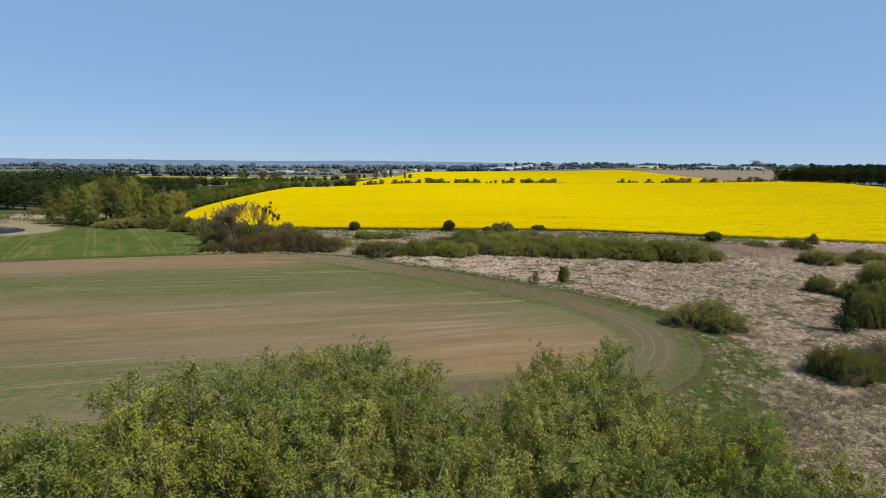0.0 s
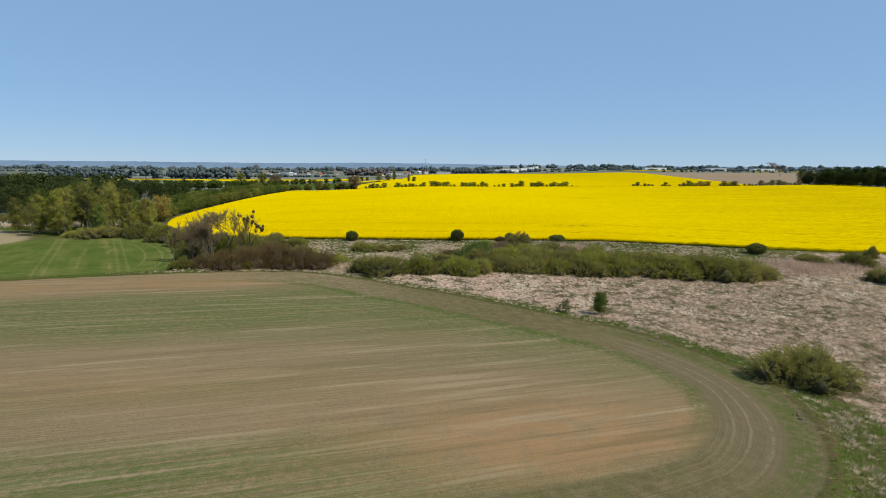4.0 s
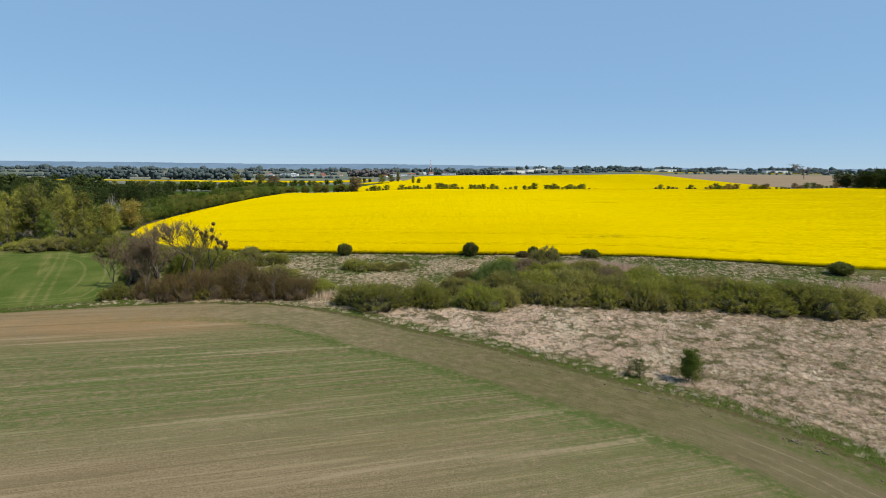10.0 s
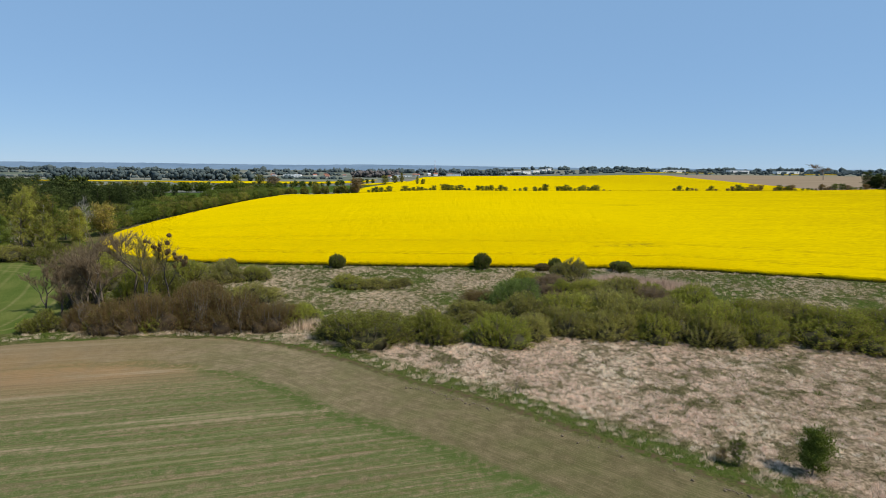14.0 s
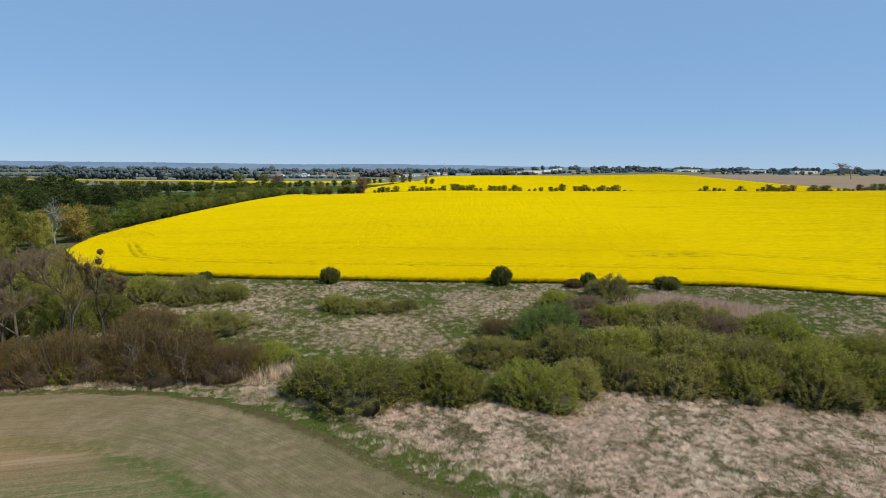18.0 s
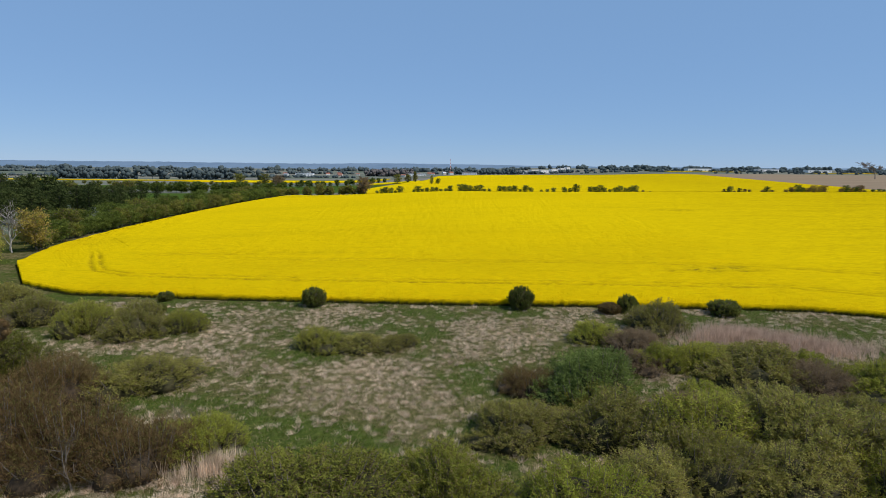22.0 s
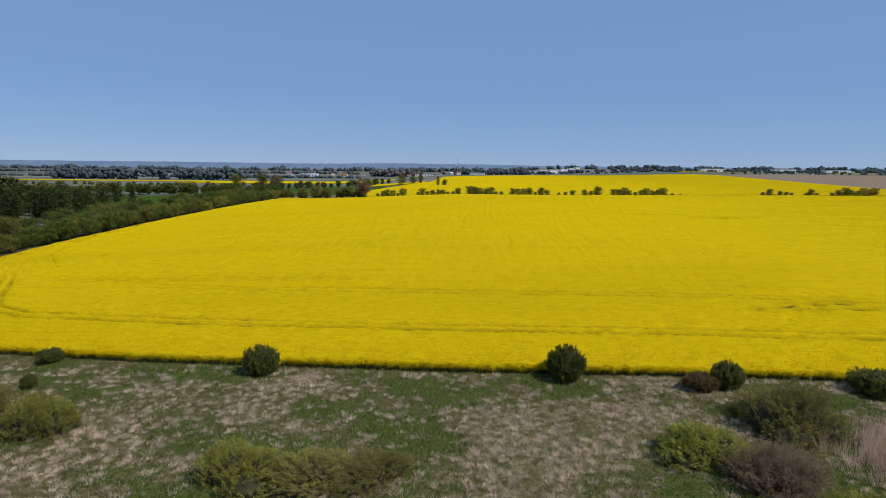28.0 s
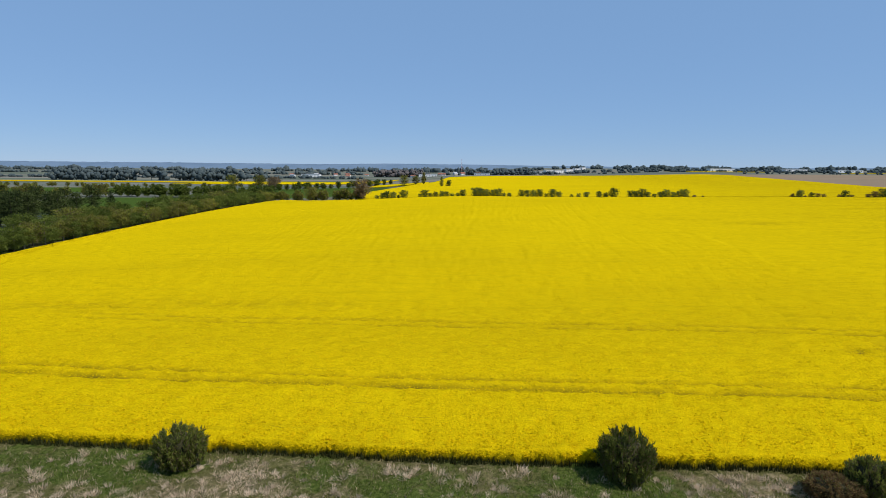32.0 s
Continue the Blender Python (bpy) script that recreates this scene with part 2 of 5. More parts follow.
gx = axis((-5000, -1000, 250), (-1000, -400, 40), (-400, -160, 8), (-160, -60, 2.5), (-60, -20, 1.0), (-20, 85, 0.5), (85, 130, 2.0), (130, 400, 8), (400, 1000, 40), (1000, 5001, 250))
gy = axis((-400, -40, 40), (-40, 30, 5), (30, 56, 1.0), (56, 150, 0.5), (150, 200, 1.0), (200, 260, 3), (260, 520, 8), (520, 1200, 25), (1200, 2000, 60), (2000, 4801, 200))
GX, GY = np.meshgrid(gx, gy)
fx, fy = GX.ravel(), GY.ravel()
d_stub, d_green, d_reed, d_pond, d_rape = (sdf(o, fx, fy) for o in (STUBBLE, GREENFIELD, REED, POND, RAPE))
fz = ground_z(fx, fy)
rough_land = rng.normal(size=fx.shape) * 0.06 * (np.abs(fy - 110) < 95)
fz = fz + np.where(d_stub > 0, rough_land * 0.25, np.where(d_green > 0, rough_land * 0.25, rough_land)) * (np.abs(fx) < 160)
fz = fz + 0.28 * np.exp(-((d_stub + 0.4) / 0.7) ** 2) * (0.5 + rng.random(fx.shape)) * (fx > -30)
fz = fz - 0.9 * sst(-2, 3, d_pond)
nx, ny = len(gx), len(gy)
idx = np.arange(nx * ny).reshape(ny, nx)
quads = np.stack([idx[:-1, :-1], idx[:-1, 1:], idx[1:, 1:], idx[1:, :-1]], -1).reshape(-1, 4)


def wave(x, y, s, seed):
    """A cheap smooth field between 0 and 1."""
    v = np.zeros(x.shape)
    for i, a in enumerate((0.3, 1.4, 2.6, 4.1, 5.3)):
        v += np.sin((x * math.cos(a + seed) + y * math.sin(a + seed)) * s * (1 + 0.37 * i) + seed * 3 + i * 1.7) / (1 + 0.3 * i)
    return np.clip(0.5 + v * 0.22, 0, 1)


def spot(x, y, cx, cy, rx, ry):
    return np.exp(-((x - cx) / rx) ** 2 - ((y - cy) / ry) ** 2)


def straw_share(x, y):
    """How much bleached straw covers the wet meadow: 0 green, 1 straw."""
    v = 0.27 + 0.80 * (wave(x, y, 0.26, 2.0) - 0.5) + 0.5 * (wave(x, y, 0.8, 4.0) - 0.5)
    for cx, cy, rx, ry, s in ((-25, 169, 4, 2.5, 0.5), (-8, 165, 8, 4.5, 0.55), (-1, 157, 6, 4, 0.5), (-18, 167, 4, 3, 0.5), (-30, 183, 8, 2.5, 0.35), (-41, 174, 6, 2, 0.4), (7, 179, 7, 4, 0.6), (14, 186, 11, 3.5, 0.5),
                              (46, 176, 8, 4, 0.6), (-22, 192, 9, 2, 0.4), (-13, 151, 7, 4, -0.7), (-24, 158, 6, 2.5, -0.6), (-12, 187, 4, 2.5, -0.5), (5.5, 167, 4, 2.5, -0.7), (55, 184, 14, 5, -0.25), (-14, 172, 5, 1.8, -0.5), (-46, 168, 8, 3, -0.4), (45, 58, 12, 14, 0.12)):
        v = v + s * spot(x, y, cx, cy, rx, ry)
    return np.clip(v, 0, 1)


def cell_gap(x, y, size, seed):
    """Distance to the border between irregular cells, in cell sizes."""
    u, v = x / size + 0.35 * np.sin(y * 0.9 / size), y / size + 0.35 * np.sin(x * 0.8 / size + 1.0)
    iu, iv = np.floor(u), np.floor(v)
    one, two = np.full(x.shape, 9.0), np.full(x.shape, 9.0)
    for du in (-1, 0, 1):
        for dv in (-1, 0, 1):
            a, b = iu + du, iv + dv
            h = np.sin(a * 127.1 + b * 311.7 + seed) * 43758.5453
            g = np.sin(a * 269.5 + b * 183.3 + seed) * 43758.5453
            d = np.hypot(u - a - (h - np.floor(h)), v - b - (g - np.floor(g)))
            two = np.minimum(two, np.maximum(one, d))
            one = np.minimum(one, d)
    return two - one


def bed_net(x, y):
    """Dark wandering gaps through the sedge bed: 1 in a gap."""
    wx, wy = x + 1.5 * np.sin(y * 0.55 + 0.4 * x) + 0.7 * np.sin(y * 1.7), y + 1.3 * np.sin(x * 0.47 + 1.0) + 0.6 * np.sin(x * 1.5 + 0.8 * y)
    wide = (1 - sst(0.055, 0.13, cell_gap(wx, wy, 7.5, 1.0))) * sst(0.28, 0.50, wave(x, y, 0.30, 3.0) + 0.20 * sst(10, 50, x))
    slim = (1 - sst(0.05, 0.15, cell_gap(wx, wy, 3.1, 9.0))) * sst(0.38, 0.60, wave(x, y, 0.5, 5.0) + 0.15 * sst(10, 50, x)) * 0.75
    return np.maximum(wide, slim)


def ground_material():
    k = Nodes("ground_soil_and_grass")
    p = k.pos()
    mid, fine, vfine = k.noise(p, 0.28, 4), k.noise(p, 1.6, 4), k.noise(p, 7.0, 3)
    wob = k.math("MULTIPLY", k.math("SUBTRACT", fine, 0.5), 2.2)
    ds = k.math("ADD", k.attr("d_stub"), k.math("MULTIPLY", wob, 0.5))
    dg = k.math("ADD", k.attr("d_green"), wob)
    dr = k.math("ADD", k.attr("d_reed"), k.math("MULTIPLY", k.math("SUBTRACT", mid, 0.5), 9.0))
    # wet meadow: green grass with bleached straw lying on it
    rough = k.noise(p, 3.4, 5, 0.75)
    grass = k.mix(k.step(rough, 0.38, 0.62), (0.036, 0.040, 0.011), (0.115, 0.108, 0.038))
    green = k.math("ADD", k.math("SUBTRACT", 0.62, k.math("MULTIPLY", k.attr("straw"), 1.1)), k.math("MULTIPLY", k.math("SUBTRACT", k.noise(p, 0.8, 5, 0.7), 0.5), 2.0))
    grass = k.mix(k.math("MULTIPLY", k.step(green, 0.2, 0.6), 0.9), grass, k.mix(k.step(rough, 0.35, 0.65), (0.024, 0.042, 0.007), (0.084, 0.110, 0.022)))
    straw = k.mix(k.step(k.math("ADD", k.math("MULTIPLY", vfine, 0.5), k.math("MULTIPLY", k.noise(p, 2.6, 5, 0.75), 0.5)), 0.38, 0.60), (0.080, 0.064, 0.030), (0.38, 0.29, 0.175))
    straw = k.mix(k.math("MULTIPLY", k.math("SUBTRACT", 1.0, tussocks(k, 1.2)), 0.85), straw, (0.085, 0.075, 0.032))
    cover = k.math("ADD", k.math("MULTIPLY", k.attr("straw"), 0.62), k.math("MULTIPLY", k.math("SUBTRACT", k.noise(p, 0.9, 6, 0.75), 0.5), 2.6))
    c = k.mix(k.math("MULTIPLY", k.step(cover, 0.14, 0.50), 0.55), grass, straw)
    # bleached sedge bed, with dark runs between the tussocks
    clump = k.math("ADD", k.math("MULTIPLY", k.noise(p, 2.4, 4, 0.65), 0.6), k.math("MULTIPLY", vfine, 0.4))
    litter = k.mix(k.step(clump, 0.42, 0.62), (0.19, 0.136, 0.090), (0.52, 0.39, 0.28))
    litter = k.mix(k.step(k.noise(p, 0.5, 4, 0.65), 0.55, 0.72), litter, k.mix(clump, (0.070, 0.060, 0.028), (0.17, 0.14, 0.08)))
    mud = k.mix(k.step(clump, 0.40, 0.66), (0.040, 0.036, 0.015), (0.19, 0.145, 0.090))
    mud = k.mix(k.math("MULTIPLY", k.step(mid, 0.48, 0.62), 0.35), mud, (0.050, 0.056, 0.016))
    sedge = k.mix(k.math("MAXIMUM", k.attr("bedfar"), k.math("MULTIPLY", k.math("MULTIPLY", k.step(rough, 0.36, 0.56), 0.7), k.math("SUBTRACT", 1.0, k.attr("net")))), mud, litter)
    c = k.mix(k.step(dr, -1.0, 1.5), c, sedge)
    # grass margin outside the tilled field
    verge = k.math("MULTIPLY", k.band(ds, -4.2, 0.0, 0.9), k.math("MULTIPLY", k.step(fine, 0.32, 0.52), 0.85))
    verge = k.math("MULTIPLY", verge, k.math("ADD", 0.35, k.math("MULTIPLY", k.attr("seam"), 0.65)))
    c = k.mix(verge, c, k.mix(k.step(vfine, 0.3, 0.7), (0.030, 0.048, 0.009), (0.075, 0.095, 0.022)))
    # winter crop, thin in stripes
    rows = k.noise(k.pos((1.0, 0.06, 1), -0.5), 0.35, 4)
    across = k.t.nodes.new("ShaderNodeSeparateXYZ")
    k.t.links.new(k.pos((1, 1, 1), -0.5), across.inputs[0])
    wheel = k.math("ABSOLUTE", k.math("SUBTRACT", k.math("ABSOLUTE", k.math("SUBTRACT", k.math("MODULO", k.math("ADD", across.outputs[0], 400.0), 15.0), 7.5)), 0.9))
    wheel = k.math("MULTIPLY", k.math("SUBTRACT", 1.0, k.step(wheel, 0.15, 0.5)), k.step(mid, 0.25, 0.6))
    crop = k.mix(k.step(vfine, 0.3, 0.7), (0.052, 0.078, 0.016), (0.106, 0.130, 0.032))
    crop = k.mix(k.math("MULTIPLY", k.step(k.noise(k.pos((1.0, 0.15, 1), -0.5), 0.22, 4), 0.45, 0.7), 0.5), crop, (0.150, 0.150, 0.045))
    bare_mask = k.math("MULTIPLY", k.step(rows, 0.54, 0.68), k.band(k.attr("d_green"), 3.0, 26.0, 4.0))
    crop = k.mix(k.math("MULTIPLY", bare_mask, 0.6), crop, (0.199, 0.167, 0.062))
    crop = k.mix(k.math("MULTIPLY", k.step(k.noise(p, 0.12, 4, 0.6), 0.42, 0.66), 0.45), crop, (0.048, 0.078, 0.014))
    crop = k.mix(k.math("MULTIPLY", wheel, 0.26), crop, (0.235, 0.190, 0.085))
    for a in (2.2, 4.2, 8.0):
        crop = k.mix(k.math("MULTIPLY", k.band(k.attr("d_green"), a, a + 0.5, 0.2), k.math("MULTIPLY", k.step(fine, 0.3, 0.6), 0.38)), crop, (0.24, 0.195, 0.09))
    c = k.mix(k.step(dg, -0.4, 0.4), c, crop)
    # tilled field: seed rows, soil patches, thin green
    ang = -0.28
    lines = k.noise(k.pos((0.025, 1.3, 1), ang), 1.6, 3, 0.6)
    wide = k.noise(k.pos((0.10, 1.0, 1), ang), 0.085, 3, 0.5)
    soil = k.mix(k.step(vfine, 0.25, 0.75), (0.140, 0.104, 0.060), (0.236, 0.178, 0.106))
    rust = k.math("ADD", k.math("MULTIPLY", k.attr("rust"), 0.9), k.math("MULTIPLY", k.step(wide, 0.6, 0.8), 0.15), clamp=True)
    soil = k.mix(k.math("MULTIPLY", rust, k.step(mid, 0.15, 0.6)), soil, (0.285, 0.162, 0.074))
    sprout = k.math("ADD", k.math("MULTIPLY", k.math("SUBTRACT", k.noise(k.pos((0.22, 1, 1), ang), 0.06, 4), 0.46), 2.2), k.math("MULTIPLY", k.attr("rust"), -0.9))
    sprout = k.math("ADD", k.math("ADD", sprout, k.attr("sprout")), 0.50, clamp=True)
    sprout = k.math("MULTIPLY", sprout, k.step(k.math("ADD", k.math("MULTIPLY", lines, 0.6), k.math("MULTIPLY", fine, 0.4)), 0.34, 0.58))
    tilth = k.mix(k.math("MULTIPLY", sprout, 0.95), soil, k.mix(vfine, (0.046, 0.073, 0.018), (0.088, 0.118, 0.034)))
    speck = k.noise(p, 11.0, 3, 0.7)
    tilth = k.mix(k.math("MULTIPLY", k.step(speck, 0.52, 0.68), 0.5), tilth, (0.085, 0.070, 0.032))
    tilth = k.mix(k.math("MULTIPLY", k.math("SUBTRACT", 1.0, k.step(speck, 0.34, 0.46)), 0.4), tilth, (0.28, 0.215, 0.13))
    drill = k.noise(k.pos((0.012, 3.2, 1), ang), 1.3, 2, 0.6)
    tilth = k.mix(k.math("MULTIPLY", k.step(drill, 0.5, 0.62), 0.30), tilth, (0.097, 0.080, 0.029))
    tilth = k.mix(k.math("MULTIPLY", k.step(lines, 0.56, 0.70), 0.42), tilth, (0.275, 0.210, 0.122))
    stripe = k.noise(k.pos((0.02, 0.55, 1), ang), 1.1, 3, 0.6)
    tilth = k.mix(k.math("MULTIPLY", k.step(stripe, 0.54, 0.68), k.math("SUBTRACT", 0.55, k.math("MULTIPLY", sprout, 0.35))), tilth, (0.285, 0.218, 0.136))
    tilth = k.mix(k.math("MULTIPLY", k.math("SUBTRACT", 1.0, k.step(stripe, 0.34, 0.46)), 0.35), tilth, (0.110, 0.088, 0.046))
    # headland along the edge, with wheel ruts and a greener seam
    head = k.mix(k.step(k.noise(p, 0.9, 4), 0.35, 0.7), (0.090, 0.074, 0.036), (0.142, 0.112, 0.060))
    head = k.mix(k.math("MULTIPLY", k.attr("tan"), 0.9), head, k.mix(k.step(k.noise(p, 0.9, 4), 0.35, 0.7), (0.150, 0.116, 0.068), (0.225, 0.174, 0.106)))
    head = k.mix(k.math("MULTIPLY", k.step(mid, 0.40, 0.62), 0.4), head, (0.087, 0.094, 0.032))
    dd = k.attr("d_stub")
    comb = k.t.nodes.new("ShaderNodeCombineXYZ")
    along = k.t.nodes.new("ShaderNodeSeparateXYZ")
    k.t.links.new(k.pos(), along.inputs[0])
    k.put(comb.inputs[0], k.math("MULTIPLY", dd, 3.2)), k.put(comb.inputs[1], k.math("MULTIPLY", k.math("SUBTRACT", along.outputs[0], along.outputs[1]), 0.05))
    furrow = k.noise(comb.outputs[0], 1.0, 3, 0.6)
    head = k.mix(k.math("MULTIPLY", k.step(furrow, 0.45, 0.60), 0.3), head, (0.088, 0.078, 0.034))
    comb2 = k.t.nodes.new("ShaderNodeCombineXYZ")
    k.put(comb2.inputs[0], k.math("MULTIPLY", dd, 8.5)), k.put(comb2.inputs[1], k.math("MULTIPLY", k.math("SUBTRACT", along.outputs[0], along.outputs[1]), 0.12))
    groove = k.noise(comb2.outputs[0], 1.0, 3, 0.65)
    head = k.mix(k.math("MULTIPLY", k.step(groove, 0.5, 0.62), 0.2), head, (0.255, 0.200, 0.105))
    head = k.mix(k.math("MULTIPLY", k.math("SUBTRACT", 1.0, k.step(groove, 0.36, 0.46)), 0.28), head, (0.070, 0.080, 0.026))
    head = k.mix(k.math("MULTIPLY", k.step(vfine, 0.5, 0.75), 0.4), head, (0.225, 0.172, 0.105))
    head = k.mix(k.math("MULTIPLY", k.attr("lush"), 0.6), head, k.mix(groove, (0.085, 0.068, 0.038), (0.185, 0.145, 0.088)))
    for a in (3.9, 5.7, 7.1):
        head = k.mix(k.math("MULTIPLY", k.math("MULTIPLY", k.band(dd, a, a + 0.28, 0.10), k.attr("lush")), k.math("MULTIPLY", k.step(fine, 0.3, 0.6), 0.6)), head, (0.207, 0.165, 0.105))
    tilth = k.mix(k.math("MULTIPLY", k.band(ds, 0.2, 9.3, 0.8), k.attr("east")), tilth, head)
    seam = k.math("MULTIPLY", k.band(k.math("ADD", ds, k.math("MULTIPLY", k.math("SUBTRACT", mid, 0.5), 2.0)), 9.1, 11.0, 0.9), k.attr("seam"))
    tilth = k.mix(k.math("MULTIPLY", seam, k.math("MULTIPLY", k.step(fine, 0.25, 0.6), 0.72)), tilth, (0.054, 0.080, 0.018))
    lush = k.math("MULTIPLY", k.band(ds, 0.3, 3.0, 0.6), k.attr("lush"))
    tilth = k.mix(k.math("MULTIPLY", lush, k.math("MULTIPLY", k.step(fine, 0.3, 0.6), 0.7)), tilth, (0.063, 0.085, 0.018))
    c = k.mix(k.step(ds, -0.15, 0.25), c, tilth)
    clod = k.math("MULTIPLY", k.band(ds, -1.0, 0.15, 0.3), k.math("MULTIPLY", k.attr("east"), k.step(fine, 0.4, 0.6)))
    c = k.mix(clod, c, (0.085, 0.061, 0.034))
    # mud by the pond, and the far fields with distance haze greyed into their colour
    c = k.mix(k.band(k.attr("d_pond"), -11.0, 2.0, 2.0), c, k.mix(mid, (0.199, 0.153, 0.087), (0.324, 0.263, 0.157)))
    hazed_land = k.mix(k.step(k.noise(k.pos((0.25, 1, 1)), 0.008, 2), 0.42, 0.6), (0.110, 0.130, 0.098), (0.190, 0.178, 0.145))
    c = k.mix(k.attr("far"), c, hazed_land)
    c = k.mix(k.attr("meadow"), c, k.mix(fine, (0.040, 0.075, 0.013), (0.063, 0.100, 0.020)))
    c = k.mix(k.attr("fallow"), c, k.mix(k.noise(k.pos((0.3, 1, 1)), 0.05, 3), (0.206, 0.153, 0.104), (0.272, 0.210, 0.140)))
    h = k.math("ADD", k.math("MULTIPLY", fine, 0.7), k.math("MULTIPLY", vfine, 0.5))
    return k.surface(c, 0.95, k.bump(h, 0.7, 0.22), spec=0.0)


def soft_spot(cx, cy, rx, ry, turn=0.0):
    a, b = fx - cx, fy - cy
    u, v = a * math.cos(turn) + b * math.sin(turn), -a * math.sin(turn) + b * math.cos(turn)
    return np.exp(-((u / rx) ** 2 + (v / ry) ** 2))


rust = np.clip(soft_spot(12, 66, 22, 9, 0.1) * 0.85 + 0.5 * soft_spot(-75, 118, 42, 8, 0.42) + soft_spot(-36, 129, 18, 7, 0.3) * 0.6 + 0.4 * soft_spot(-40, 75, 40, 5, 0.1), 0, 1)
sprout = (0.95 * soft_spot(-48, 104, 46, 8, 0.25) + 0.9 * soft_spot(-4, 113, 24, 7, -0.25) + 0.25 * soft_spot(20, 99, 12, 16) + 0.1 * soft_spot(-6, 96, 30, 6, 0.1)
          - 0.75 * soft_spot(-30, 84, 36, 6, 0.14) - 0.8 * soft_spot(-75, 118, 42, 7, 0.42) - 0.8 * soft_spot(-36, 129, 18, 6, 0.3) - 0.5 * soft_spot(-34, 68, 30, 5, 0.14) - 0.5 * soft_spot(8, 78, 20, 6, 0.1) - 0.5 * soft_spot(-70, 96, 22, 5, 0.3) + 0.4 * soft_spot(-20, 58, 40, 6, 0.1))
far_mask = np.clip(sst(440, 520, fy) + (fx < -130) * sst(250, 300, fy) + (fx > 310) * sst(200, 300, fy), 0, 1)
meadow = sst(-2, 2, np.clip(sdf([(-230, 500), (-222, 392), (-136, 384), (-114, 400), (-116, 470), (-150, 505)], fx, fy), -9, 9))
meadow = np.maximum(meadow, sst(-4, 4, np.clip(sdf([(-420, 640), (-330, 545), (-215, 560), (-260, 660)], fx, fy), -9, 9)))
meadow = np.maximum(meadow, sst(-6, 6, np.clip(sdf([(-190, 640), (-120, 500), (-40, 500), (-62, 700)], fx, fy), -9, 9)))
fallow = sst(-4, 4, np.clip(sdf([(205, 425), (330, 420), (560, 560), (900, 800), (900, 1000), (320, 960), (235, 700), (215, 520)], fx, fy), -9, 9))
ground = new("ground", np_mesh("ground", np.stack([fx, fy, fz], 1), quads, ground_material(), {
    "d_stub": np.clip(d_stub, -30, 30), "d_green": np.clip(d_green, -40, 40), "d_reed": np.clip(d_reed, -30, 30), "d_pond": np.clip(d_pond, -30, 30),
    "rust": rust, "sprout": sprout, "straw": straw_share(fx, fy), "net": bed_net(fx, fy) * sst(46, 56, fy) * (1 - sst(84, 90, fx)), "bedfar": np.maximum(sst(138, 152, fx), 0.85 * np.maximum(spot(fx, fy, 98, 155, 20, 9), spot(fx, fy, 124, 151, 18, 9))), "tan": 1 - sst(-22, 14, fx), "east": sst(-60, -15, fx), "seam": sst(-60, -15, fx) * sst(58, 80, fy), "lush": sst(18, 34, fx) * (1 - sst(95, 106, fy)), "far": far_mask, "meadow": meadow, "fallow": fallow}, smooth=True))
tagged(ground, "open farmland ground with tilled soil, sedge and grass", "ground", kind="structure")

# turned-up clods along the edge of the tilled field
CLOD = plain_mat("soil_clod", (0.090, 0.068, 0.043), (0.185, 0.142, 0.092), 4.0, 0.95, 0.6)
cr = np.random.default_rng(17)
edge = smooth_line([(-3.5, 127), (5, 122), (14, 114.6), (21.5, 108.3), (28, 103), (33.5, 97), (37.5, 90), (40, 83), (40.4, 76), (38, 67), (33, 59.5)], 1)[:-4]
run = np.concatenate([[0], np.cumsum(np.hypot(*np.diff(edge, axis=0).T))])
at = cr.random(2600) * run[-1]
at = at[cr.random(2600) < 0.08 + 0.7 * (np.sin(at * 0.31) * np.sin(at * 0.13 + 1) > 0.15)]
ox, oy = np.interp(at, run, edge[:, 0]) + cr.normal(size=len(at)) * 0.5, np.interp(at, run, edge[:, 1]) + cr.normal(size=len(at)) * 0.5
tagged(new("soil_clods", np_mesh("soil_clods", *join([ico((a, b, gz(a, b) + 0.05), cr.uniform(0.04, 0.15), cr, 0.6, 1, 0.22) for a, b in zip(ox, oy)]), CLOD)), "dark turned-up soil clods along the field edge", "soil clods", kind="stuff")

# pond
kw = Nodes("pond_water")
WATER = kw.surface((0.05, 0.075, 0.11), 0.08, kw.bump(kw.noise(kw.pos((1, 0.4, 1)), 1.2, 3), 0.15, 0.05), spec=0.5)
px, py = np.meshgrid(np.linspace(-262, -124, 40), np.linspace(168, 228, 24))
wi = np.arange(px.size).reshape(px.shape)
tagged(new("water", np_mesh("water", np.stack([px.ravel(), py.ravel(), np.full(px.size, -0.22)], 1),
           np.stack([wi[:-1, :-1], wi[:-1, 1:], wi[1:, 1:], wi[1:, :-1]], -1).reshape(-1, 4), WATER)), "blue-grey pond water behind the green field", "pond", kind="structure")

